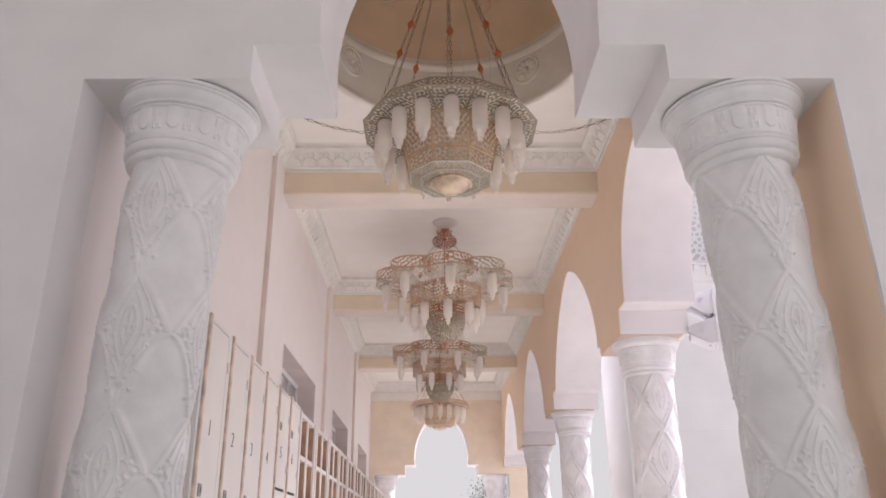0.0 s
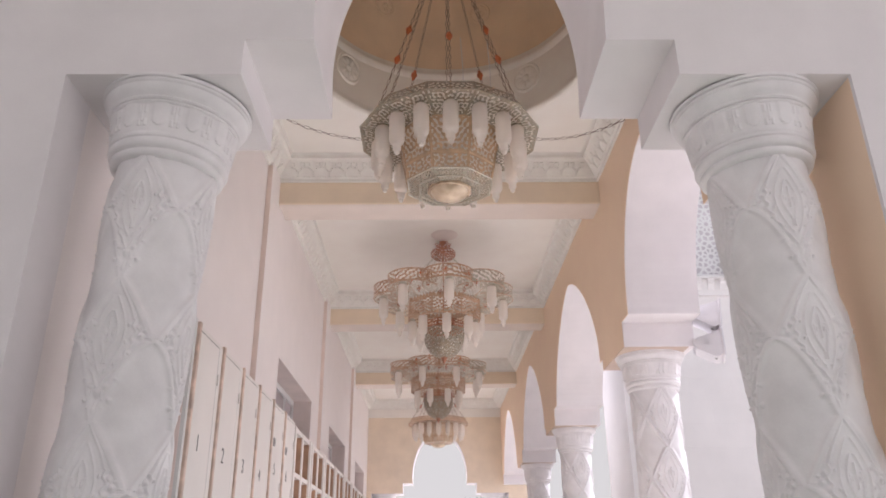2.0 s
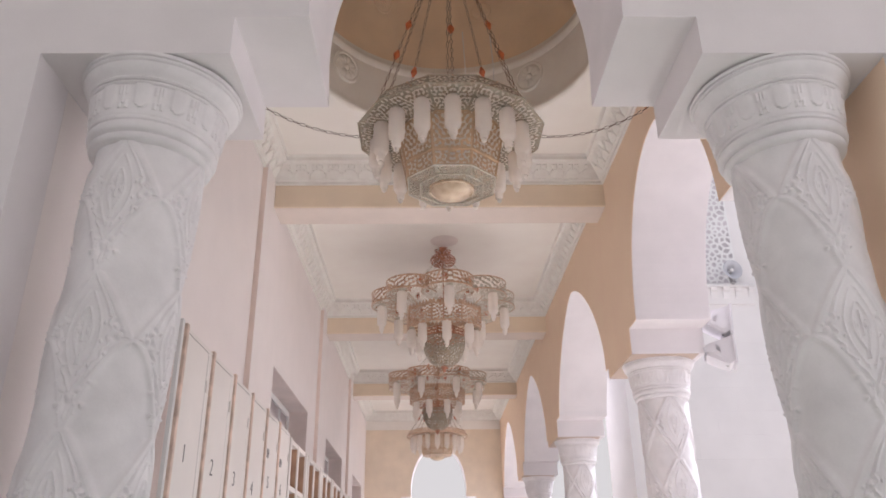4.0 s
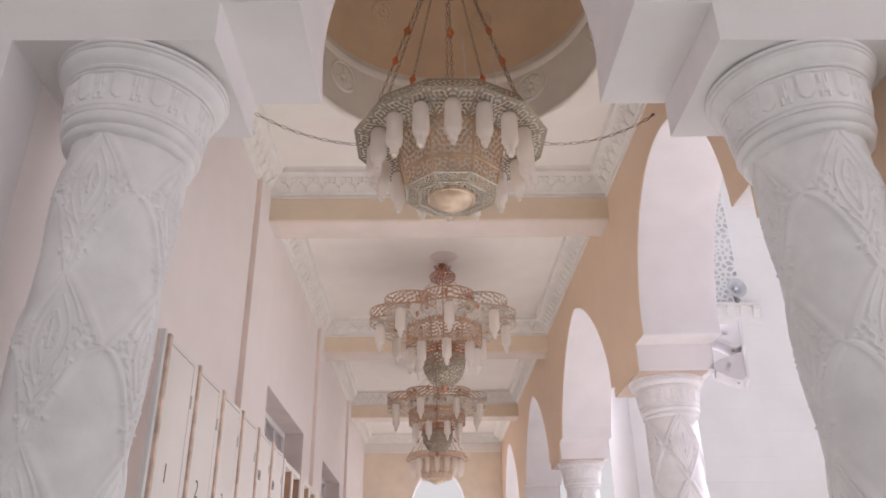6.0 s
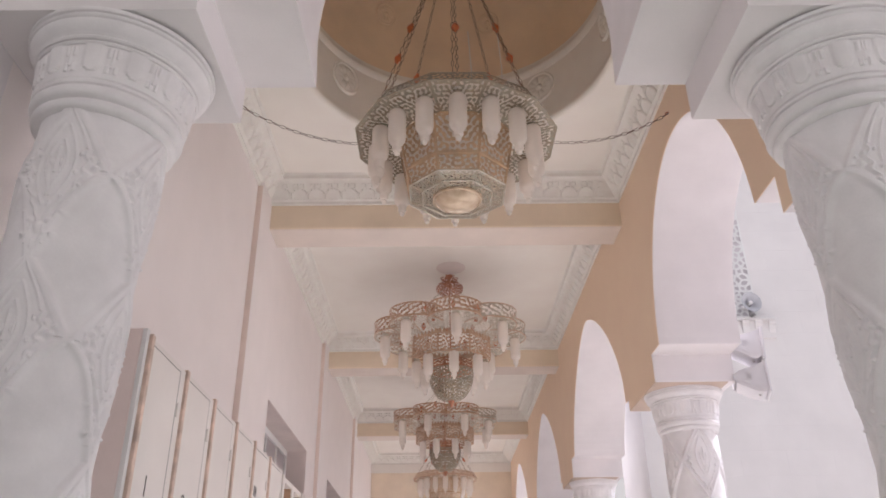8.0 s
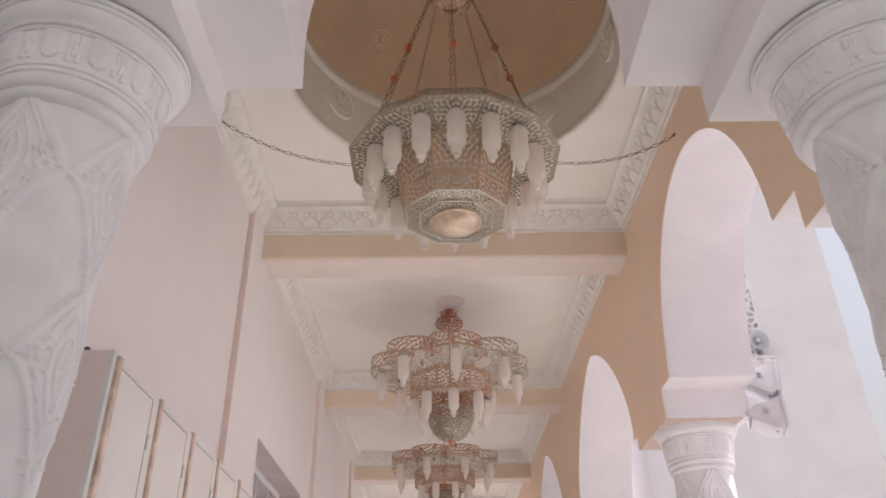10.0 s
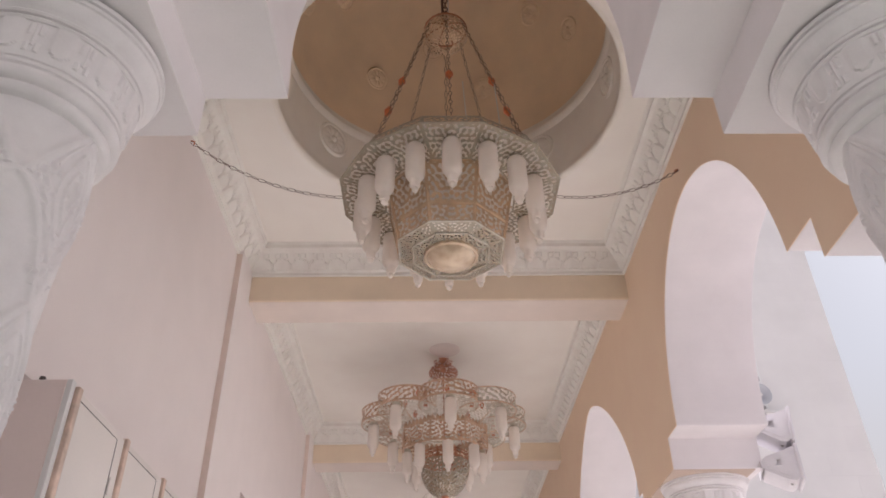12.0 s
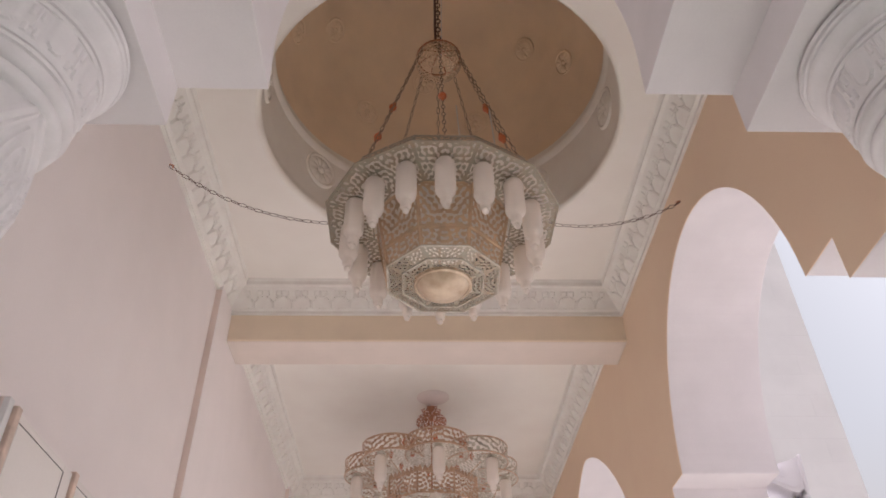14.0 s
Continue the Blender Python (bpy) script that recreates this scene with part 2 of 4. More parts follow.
def pierced(nu, nv, lx, ly, cell, bar, seed, border=0.012, points=None):
    """A mask for a pierced sheet of lx by ly metres: winding tendrils, or straight bars between given points."""
    rng = np.random.RandomState(seed)
    X, Y = np.meshgrid((np.arange(nu) + 0.5) / nu * lx, (np.arange(nv) + 0.5) / nv * ly, indexing="ij")
    if points is None:
        X = np.abs(X - lx / 2)
        f = np.zeros(X.shape)
        for k in range(14):
            a, q = rng.uniform(0, math.pi), 2 * math.pi / cell * rng.uniform(0.92, 1.08)
            f += np.cos(q * (math.cos(a) * X + math.sin(a) * Y) + rng.uniform(0, 6.28))
        solid = f / math.sqrt(7) > bar
        X = lx / 2 - X
    else:
        best, second = np.full(X.shape, 9.0), np.full(X.shape, 9.0)
        for px, py in points:
            d = np.hypot(X - px, Y - py)
            second = np.minimum(second, np.maximum(d, best))
            best = np.minimum(best, d)
        solid = (second - best) < bar * 2
    edge = (X < border) | (X > lx - border) | (Y < border) | (Y > ly - border)
    return solid | edge


def text_mesh(word, size, mat):
    cu = bpy.data.curves.new("lettering", "FONT")
    cu.body, cu.size, cu.extrude, cu.align_x, cu.offset = word, size, 0.0008, "CENTER", -0.0022
    ob = new("lettering", cu)
    dg = bpy.context.evaluated_depsgraph_get()
    me = bpy.data.meshes.new_from_object(ob.evaluated_get(dg))
    bpy.data.objects.remove(ob)
    me.materials.clear()
    me.materials.append(mat)
    return me


# ---- the gallery: sizes ----
XL, XP, XR, XRO = -1.66, -1.61, 1.61, 2.25
YP0, YP1, YEND = 3.05, 3.67, 19.45
STEP = 4.1
BEAMS = [7.30, 7.30 + STEP, 7.30 + 2 * STEP]
PIERS = [7.34, 7.34 + STEP, 7.34 + 2 * STEP]
BEAM_D, ZBEAM, ZCOR, ZCEIL, ZTOP = 0.38, 4.52, 4.76, 5.0, 5.5
Z1, Z2, APEX = 2.945, 3.17, 4.41
ZN1, ZN2 = 3.03, 3.24
CX = 0.035


def arch(c, hw, z0, top, p=2.0, q=0.5, n=28, lean=0.0):
    """Points of an arch opening from its one springing over the crown to the other."""
    pts = []
    for i in range(n + 1):
        u = math.sin(math.pi / 2 * i / n)
        pts.append((hw * max(0.0, 1 - u ** p) ** q, z0 + (top - z0) * u))
    left = [(c - w, z) for w, z in pts]
    right = [(c + w, z) for w, z in reversed(pts[:-1])]
    return left + right


def portal_outline(x0, x1, c, jamb, s1, s2, z1, z2, spring, hw, top):
    up = [(c - jamb, 0), (c - jamb, z1), (c - s1, z1), (c - s1, z2), (c - s2, z2)]
    down = [(c + s2, z2), (c + s1, z2), (c + s1, z1), (c + jamb, z1), (c + jamb, 0)]
    return [(x0, 0)] + up + arch(c, hw, spring, top) + down + [(x1, 0), (x1, ZTOP), (x0, ZTOP)]


# ---- setting ----
g = G().box(-6, XRO, 4.75, 24, -0.3, 0.0)
structure("floor", g, FLOOR, "polished cream marble gallery floor", "floor")
structure("floor_vestibule", G().box(-6, 3.5, -5.3, YP0, -0.3, 0.0).box(-6, XRO, YP0, 4.75, -0.3, 0.0), VFLOOR, "grey-green marble floor before the archway", "floor")
g = G().box(-1500, 1500, -1500, 1500, -0.75, -0.302)
structure("ground", g, PAVING, "pale paved courtyard ground", "ground")

g = G().prism(portal_outline(-4.6, 3.5, CX, 1.61, 0.90, 0.612, 3.035, 3.21, 3.45, 0.62, 4.45), "y", YP0, YP1)
structure("wall_south", g, WHITE, "white plastered wall with a stepped pointed archway", "wall", bevel=0.002)

far_arch = portal_outline(XL - 0.4, XRO, CX + 0.06, 1.64, 0.89, 0.65, 2.77, 3.0, 3.15, 0.66, 4.2)
structure("wall_north", G().prism(far_arch, "y", YEND + 0.004, YEND + 0.6), WHITE, "white plastered end wall with a stepped archway", "wall", bevel=0.005)
structure("wall_north_lining", G().prism(far_arch, "y", YEND, YEND + 0.004), ENDM, "tan painted face of the end wall", "wall")

for x0, x1, y0, paint in ((CX - 1.611, CX - 1.6092, YP0 + 0.24, CREAM_LIT), (CX + 1.6085, CX + 1.611, YP0 + 0.02, CREAM_SHADED)):
    structure("jamb_lining", G().box(x0, x1, y0, YP1 - 0.002, 0, 3.03), paint, "thin lining on the archway jamb, pale pink left and peach right", "jamb")

# the arcade wall: stepped soffits over the columns, one narrow and three wide arches
low = [(YP1, ZN1), (4.43, ZN1), (4.43, ZN2), (4.70, ZN2)] + arch(5.715, 1.015, Z2, APEX)[2:-1]
for k, y in enumerate(PIERS):
    low += [(y - 0.61, Z2), (y - 0.37, Z2), (y - 0.37, Z1), (y + 0.50, Z1), (y + 0.50, Z1 + 0.10), (y + 0.612, Z1 + 0.10)]
    low += arch(y + STEP / 2, STEP / 2 - 0.615, Z2, 4.38, 1.5, 0.66)[1:-1]
low += [(YEND - 0.42, Z2), (YEND - 0.18, Z2), (YEND - 0.18, Z1), (YEND, Z1)]
inner = G().prism(low + [(YEND, ZTOP), (YP1, ZTOP)], "x", XR, XR + 0.003)
outer = G().prism(low + [(YEND, ZTOP), (YP1, ZTOP)], "x", XR + 0.003, XRO)
structure("wall_east", outer, WHITE, "white arcade wall with pointed arches and stepped springings", "wall", bevel=0.008)
structure("wall_east_lining", inner, CREAM_SHADED, "peach inner face of the arcade wall, shade put into the colour", "wall")

for y in PIERS:
    structure("pier_soffit", G().box(XR + 0.001, XRO - 0.06, y - 0.365, y + 0.495, Z1 - 0.004, Z1 + 0.001), PIERSOF_SHADE, "peach underside of the arcade pier, darkened by painted shade", "soffit")

# the long wall with window openings and shallow pilasters
WIN = [(8.10, 10.39), (12.20, 14.49), (16.30, 18.59)]
g = G()
ys = [YP1] + [v for w in WIN for v in w] + [YEND]
for i in range(0, len(ys), 2):
    g.box(XL - 0.4, XL, ys[i], ys[i + 1], 0, ZTOP)
for a, b in WIN:
    g.box(XL - 0.4, XL, a, b, 0, 1.0)
    g.box(XL - 0.4, XL, a, b, 3.17, ZTOP)
structure("wall_west", g, CREAM_LIT, "cream painted gallery wall, daylight put into its pale pink", "wall")
for y in PIERS:
    g = G().box(XL - 0.01, XP, y - 0.40, y + 0.42, 0, ZCEIL - 0.01, 0.004)
    structure("pilaster", g, CREAM_LIT, "shallow pale cream wall pilaster", "pilaster")

# thin strips whose pink-beige stands in for warm light on the pilaster edges
for y in PIERS:
    structure("pilaster_edge", G().box(XL, XP - 0.004, y - 0.402, y - 0.3985, 0, ZCOR - 0.001), EDGE_WARM, "edge of the pilaster, warm light put in as pink-beige", "pilaster")

for k, y in enumerate(BEAMS):
    g = G().box(XL, XR + 0.02, y, y + BEAM_D, ZBEAM, ZCEIL + 0.05, 0.008)
    structure("beam", g, BEAM, "tan painted ceiling beam across the gallery", "beam")

# thin sheets under the beams carry the shaded copy of their paint
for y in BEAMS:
    structure("beam_soffit", G().box(XL, XR - 0.001, y + 0.012, y + BEAM_D - 0.012, ZBEAM - 0.004, ZBEAM + 0.001), SOFFIT_SHADE, "underside of the beam, shade put into its colour", "beam")
structure("frieze_north", G().box(XL, XR, YEND - 0.03, YEND - 0.0005, 4.56, ZCOR + 0.001, 0.004), CEIL, "pale frieze band over the end archway", "moulding")

DC, DR = (CX + 0.02, 5.485), 1.19
n = 64
circ = [(DC[0] + DR * math.cos(2 * math.pi * i / n), DC[1] + DR * math.sin(2 * math.pi * i / n)) for i in range(n)]
sq = []
for i in range(n):
    a = 2 * math.pi * i / n
    s = 1.0 / max(abs(math.cos(a)), abs(math.sin(a)))
    sx, sy = math.cos(a) * s, math.sin(a) * s
    sq.append((XL + (XR - XL) * (sx + 1) / 2, YP1 + (7.30 - YP1) * (sy + 1) / 2))
vs = [(x, y, z) for z in (ZCEIL, ZCEIL + 0.25) for ring in (circ, sq) for x, y in ring]
fs = []
for i in range(n):
    j = (i + 1) % n
    fs += [(i, j, n + j, n + i), (2 * n + i, 3 * n + i, 3 * n + j, 2 * n + j), (i, 2 * n + i, 2 * n + j, j)]
structure("ceiling", G().add(vs, fs), CEIL, "off-white ceiling pierced by a round dome", "ceiling")
for a, b in ((7.68, 11.40), (11.78, 15.50), (15.88, YEND)):
    g = G().box(XL - 0.3, XR + 0.3, a - 0.1, b + 0.1, ZCEIL, ZCEIL + 0.25)
    structure("ceiling", g, CEIL, "flat off-white ceiling bay", "ceiling")
g = G()
g.box(XL - 0.4, DC[0] - 1.3, YP0, YEND + 0.6, ZTOP, ZTOP + 0.15).box(DC[0] + 1.3, XRO, YP0, YEND + 0.6, ZTOP, ZTOP + 0.15)
g.box(DC[0] - 1.3, DC[0] + 1.3, YP0, DC[1] - 1.3, ZTOP, ZTOP + 0.15).box(DC[0] - 1.3, DC[0] + 1.3, DC[1] + 1.3, YEND + 0.6, ZTOP, ZTOP + 0.15)
structure("roof", g, WHITE, "flat roof slab over the gallery", "roof")

# dome: drum, ring moulding and shell, with an outer shell above the roof
drum = [(DR + 0.004, ZCEIL - 0.001), (DR - 0.010, ZCEIL + 0.004), (DR - 0.024, ZCEIL + 0.02), (DR - 0.026, ZCEIL + 0.04), (DR - 0.016, ZCEIL + 0.075), (DR - 0.016, ZCEIL + 0.10), (DR - 0.022, ZCEIL + 0.55)]
structure("dome_drum", G().lathe([(DR + 0.14, ZCEIL + 0.25), (DR + 0.14, ZCEIL + 0.02)] + drum, 96, (*DC, 0), closed=False), BAND, "pale drum below the dome, with a rounded lip", "dome", smooth=True)
z = ZCEIL + 0.55
ring = [(DR - 0.02, z - 0.02), (DR - 0.034, z), (DR - 0.046, z + 0.025), (DR - 0.046, z + 0.05), (DR - 0.036, z + 0.07), (DR - 0.034, z + 0.09), (DR - 0.03, z + 0.11)]
structure("dome_moulding", G().lathe(ring, 96, (*DC, 0), closed=False), BAND, "pale rounded ring moulding at the foot of the dome", "moulding", smooth=True)
shell = []
for i in range(19):
    a = math.pi / 2 * i / 18
    shell.append(((DR - 0.03) * math.cos(a) + 0.001, z + 0.11 + 1.60 * math.sin(a)))
structure("dome", G().lathe(shell, 72, (*DC, 0), closed=False), DOMEM, "tan painted inside of the dome", "dome", smooth=True)
out = [(DR + 0.14, ZCEIL + 0.2)] + [((DR + 0.14) * math.cos(math.pi / 2 * i / 12) + 0.001, z + 0.11 + 1.75 * math.sin(math.pi / 2 * i / 12)) for i in range(13)]
structure("dome_outside", G().lathe(out, 48, (*DC, 0), closed=False), WHITE, "white outside of the dome above the roof", "dome", smooth=True)


def rosette_mesh(mat, size=0.115, proud=1.5):
    """A round plaster rosette of two rings of petals, on the plane y = 0, standing out to -y."""
    nr, na = 14, 48
    vs, fs = [], []
    for i in range(nr + 1):
        r = i / nr
        for j in range(na):
            a = 2 * math.pi * j / na
            h = 0.009 * (1 - r ** 6)
            if r < 0.22:
                h += 0.014 * math.cos(r / 0.22 * math.pi / 2)
            elif r < 0.80:
                h += 0.009 * abs(math.cos(5 * a)) ** 0.4 * math.sin(math.pi * (r - 0.22) / 0.58)
            else:
                h += 0.010 * math.sin(math.pi * (r - 0.80) / 0.20)
            vs.append((size * r * math.cos(a), -proud * h, size * r * math.sin(a)))
    for i in range(nr):
        for j in range(na):
            k = (j + 1) % na
            fs.append((i * na + j, i * na + k, (i + 1) * na + k, (i + 1) * na + j))
    return mesh_of(G().add(vs, fs), "rosette", mat, True)


ROS_W, ROS_T = rosette_mesh(BAND, 0.155, 1.5), rosette_mesh(DOMEM, 0.105, 1.2)
rows = [(8, 5, DR - 0.019, 5.375, 0, ROS_W)]
for k, (elev, sc) in enumerate(((20.9, 0.9), (37, 0.7))):
    e = radians(elev)
    rows.append((7 - k, 20 + 16 * k, (DR - 0.03) * math.cos(e) - 0.004, z + 0.11 + 1.60 * math.sin(e), elev, ROS_T))
for count, first, r, zz, elev, me in rows:
    for i in range(count):
        a = radians(first) + 2 * math.pi * i / count
        ob = part("rosette", me, None, None)
        ob.matrix_basis = pose(DC[0] + r * math.cos(a), DC[1] + r * math.sin(a), zz, 0, 0, math.degrees(a) - 90) @ pose(0, 0, 0, elev)
        tagged(ob, "round plaster flower rosette on the dome", "rosette", "rosettes of the dome", "structure")

# ---- crown mouldings ----
PROF = [(0.0, ZCOR), (0.022, ZCOR), (0.022, ZCOR + 0.028), (0.045, ZCOR + 0.036), (0.135, ZCOR + 0.165), (0.15, ZCOR + 0.18), (0.175, ZCOR + 0.185), (0.175, ZCOR + 0.22), (0.19, ZCEIL + 0.002)]


def cornice(y0, y1, x0=XL, x1=XR):
    vs, fs = [], []
    for d, h in PROF:
        vs += [(x0 + d, y0 + d, h), (x1 - d, y0 + d, h), (x1 - d, y1 - d, h), (x0 + d, y1 - d, h)]
    for j in range(len(PROF) - 1):
        for i in range(4):
            k = (i + 1) % 4
            fs.append((j * 4 + i, j * 4 + k, (j + 1) * 4 + k, (j + 1) * 4 + i))
    return G().add(vs, fs)


def leaf_geo():
    """A lotus leaf of the crown moulding: x along the wall, y up the slope, z out of it."""
    g = G()
    def blade(pts, h, foot=0.0):
        m = len(pts)
        c = (sum(p[0] for p in pts) / m, sum(p[1] for p in pts) / m)
        vs = [(x, y, foot) for x, y in pts] + [(c[0] + (x - c[0]) * 0.62, c[1] + (y - c[1]) * 0.75, h) for x, y in pts]
        g.add(vs, [tuple(range(m, 2 * m))] + [(i, (i + 1) % m, m + (i + 1) % m, m + i) for i in range(m)])
    for s in (-1, 1):
        blade([(s * 0.002, 0.0), (s * 0.011, 0.0), (s * 0.010, 0.060), (s * 0.003, 0.074)][::s], 0.012)
        blade([(s * 0.004, 0.072), (s * 0.013, 0.054), (s * 0.046, 0.086), (s * 0.034, 0.101)][::s], 0.015)
        blade([(s * 0.034, 0.101), (s * 0.046, 0.086), (s * 0.0765, 0.096), (s * 0.0765, 0.107)][::s], 0.015)
        blade([(s * 0.024, 0.106), (s * 0.0765, 0.111), (s * 0.0765, 0.150), (s * 0.024, 0.150)][::s], 0.013)
        blade([(s * 0.030, 0.0), (s * 0.0765, 0.0), (s * 0.0765, 0.010), (s * 0.030, 0.010)][::s], 0.008)
    return g


LEAFG = leaf_geo()
SLOPE = math.atan2(0.129, 0.09)
CS, SN = math.cos(SLOPE), math.sin(SLOPE)
ON_SLOPE = Matrix(((1, 0, 0, 0), (0, -CS, -SN, 0), (0, SN, -CS, 0), (0, 0, 0, 1)))


def leaf_poses(y0, y1, x0=XL, x1=XR):
    out = []
    d, h = 0.043, ZCOR + 0.036
    for side in range(4):
        L = (x1 - x0) if side in (0, 2) else (y1 - y0)
        n = round((L - 0.3) / 0.153)
        for i in range(n):
            s = 0.15 + (L - 0.3) * (i + 0.5) / n
            pos = ((x0 + s, y0 + d), (x1 - d, y0 + s), (x1 - s, y1 - d), (x0 + d, y1 - s))[side]
            turn = (180, -90, 0, 90)[side]
            out.append(pose(pos[0], pos[1], h, 0, 0, turn) @ ON_SLOPE)
    return out


corn = structure("cornice", cornice(YP1, 7.30), MOULD, "white plaster crown moulding with lotus leaves", "moulding")
leaf_me = mesh_of(LEAFG, "leaf", MOULD)
for m in leaf_poses(YP1, 7.30):
    ob = part("leaf", leaf_me, None, corn)
    ob.matrix_basis = m
for a, b in ((7.68, 11.40), (11.78, 15.50), (15.88, YEND)):
    c = structure("cornice", cornice(a, b), MOULD, "white plaster crown moulding with lotus leaves", "moulding")
    g = G()
    for m in leaf_poses(a, b):
        g.add([m @ Vector(p) for p in LEAFG.v], LEAFG.f)
    tagged(part("leaves", g, MOULD, c), kind="stuff")

# glowing ring far out, added as bright horizon haze, that thins out upwards
def horizon_glow_material():
    mat = bpy.data.materials.new("horizon_glow_sheet")
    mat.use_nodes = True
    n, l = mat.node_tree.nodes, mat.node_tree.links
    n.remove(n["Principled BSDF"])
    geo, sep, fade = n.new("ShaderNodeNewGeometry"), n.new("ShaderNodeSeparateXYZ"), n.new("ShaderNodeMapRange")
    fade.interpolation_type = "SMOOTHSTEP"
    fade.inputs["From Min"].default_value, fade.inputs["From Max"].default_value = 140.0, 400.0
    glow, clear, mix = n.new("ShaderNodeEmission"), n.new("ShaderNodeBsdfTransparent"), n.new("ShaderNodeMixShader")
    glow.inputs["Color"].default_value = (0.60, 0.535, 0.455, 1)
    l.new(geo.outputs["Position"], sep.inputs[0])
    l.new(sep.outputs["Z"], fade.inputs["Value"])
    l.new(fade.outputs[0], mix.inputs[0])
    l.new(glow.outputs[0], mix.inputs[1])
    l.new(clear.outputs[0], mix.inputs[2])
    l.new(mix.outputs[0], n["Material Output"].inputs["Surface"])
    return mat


structure("backdrop", G().lathe([(900, -0.7), (900, 140), (900, 280), (900, 401)], 96, closed=False), horizon_glow_material(), "glowing ring that stands in for haze over the horizon", "backdrop", smooth=True)

# vestibule in which the camera starts: unseen walls, openings sized to light the portal
g = G().box(-4.6, 3.5, -5.0, YP0, ZCEIL + 0.1, ZTOP)
structure("ceiling", g, CEIL, "off-white ceiling before the archway", "ceiling")
g = G().box(-4.9, -4.6, -5.0, -4.4, 0, 4.8).box(-4.9, -4.6, 2.3, YP1, 0, 4.8).box(-4.9, -4.6, -5.0, YP1, 4.8, ZTOP)
fore = [(-5.0, 0), (-4.4, 0), (-4.4, 4.8), (-0.6, 4.8), (-0.6, 4.65), (0.1, 4.65), (0.1, 4.8), (YP0, 4.8)]
structure("wall_vestibule_arcade", G().prism(fore + [(YP0, ZTOP), (-5.0, ZTOP)], "x", 2.80, 3.50), WHITE, "unseen white arcade wall, opened to light the archway", "wall")
structure("wall_vestibule", g, WHITE, "unseen white side wall with an opening added for light", "wall")
g = G().prism([(-4.9, 0), (-4.5, 0), (-4.5, 4.9), (3.1, 4.9), (3.1, 0), (3.5, 0), (3.5, ZTOP), (-4.9, ZTOP)], "y", -5.3, -5.0)
structure("wall_behind", g, WHITE, "unseen white wall, its wide opening added for light", "wall")
# plaster joints on the portal face, their shade laid on as grey strips
for zz, xe in ((3.03, -2.02), (2.11, -2.45)):
    structure("joint", G().box(-4.5, xe, YP0 - 0.004, YP0 + 0.002, zz, zz + 0.008), GROOVE, "thin grey strip painted as the shade of a plaster groove", "groove")


# ---- columns ----
def shaft_geo(na, nz, depth=1.0, net=False, r0=0.200, z0=0.22, z1=2.73):
    """A round shaft carved with chains of nested diamonds and ogee ribs; the lower part is coarser."""
    per = 0.535
    zz = np.concatenate([np.linspace(z0, 1.2, nz // 6, endpoint=False), np.linspace(1.2, z1, nz)])[:, None]
    rows_n = zz.shape[0]
    th = (np.arange(na) * 2 * math.pi / na)[None, :]
    u = np.abs((np.degrees(th) + 45) % 90 - 45)
    v = ((2.72 - zz) / per) % 1.0

    def ridge(d, w):
        return np.exp(-((d / w) ** 2))

    def lens(a, b, width, power):
        t = np.clip((v - a) / (b - a), 0, 1)
        return width * np.sin(t * math.pi) ** power
    # ogee ribs: out from the tip to the next chain, round over and back
    H = np.where(v < 0.42, 39.5 * np.clip(v / 0.40, 0, 1) ** 0.85, 45 * (1 - np.clip((v - 0.44) / 0.58, 0, 1) ** 0.52))
    if net:
        H = 45 - 45 * np.abs(np.clip(v, 0, 1) - 0.47) / 0.53
    slant = np.where(v < 0.42, 0.6, 1.6 * np.exp(-((v - 0.42) / 0.07)))
    rib = np.clip(1.25 * ridge(np.abs(u - H) / np.sqrt(1 + slant), 3.6), 0, 1)
    D = lens(0.0, 0.88 if net else 0.80, 29 if net else 24, 1.25) * (1 + 0.07 * np.sin(v * 2 * math.pi * 11) * (v > 0.3))
    pad = 1 / (1 + np.exp(-(D - u) / 0.9)) * (v < (0.89 if net else 0.81)) * np.clip(D / 3, 0, 1)
    inside = np.clip(D / 4, 0, 1)
    ring = ridge(u - D, 2.6) * (v < (0.88 if net else 0.80))
    D2 = lens(0.10, 0.72, 15, 1.1)
    ring2 = ridge(u - D2, 2.2) * np.clip(D2 / 3, 0, 1)
    D3 = lens(0.22, 0.58, 8, 1.0)
    ring3 = ridge(u - D3, 2.1) * np.clip(D3 / 2, 0, 1)
    # a tulip of three leaf strokes inside the inner diamond
    tv = np.clip((v - 0.28) / 0.34, 0, 1)
    stem = ridge(u, 1.5) * (v > 0.30) * (v < 0.47)
    petal = ridge(u - 6.5 * (1 - tv) ** 0.6 * np.sin(np.clip(tv * 3.6, 0, math.pi)) - 1.2, 1.5) * (v > 0.36) * (v < 0.62)
    tail = ridge(u - 5.0 - 14 * (v - 0.80), 2.2) * (v > 0.80) * (v < 0.92)
    fl = np.zeros_like(u * v)
    for cu, cv, ru, rv in ((0, 0.81, 4.5, 0.035), (8, 0.775, 4.5, 0.024), (15, 0.72, 3.8, 0.024), (7, 0.86, 3.2, 0.03), (0, 0.93, 3.0, 0.05), (31, 0.41, 3.0, 0.02), (34, 0.37, 2.4, 0.018), (27, 0.36, 3.2, 0.022), (25, 0.46, 3.0, 0.02), (22, 0.54, 2.6, 0.018), (12, 0.86, 2.4, 0.016), (4, 0.40, 2.0, 0.03), (18, 0.34, 1.8, 0.02), (17, 0.46, 1.8, 0.02), (11, 0.62, 2.0, 0.018), (3.5, 0.66, 2.0, 0.016)):
        fl = np.maximum(fl, np.exp(-(((u - cu) / ru) ** 2 + ((v - cv) / rv) ** 2)))
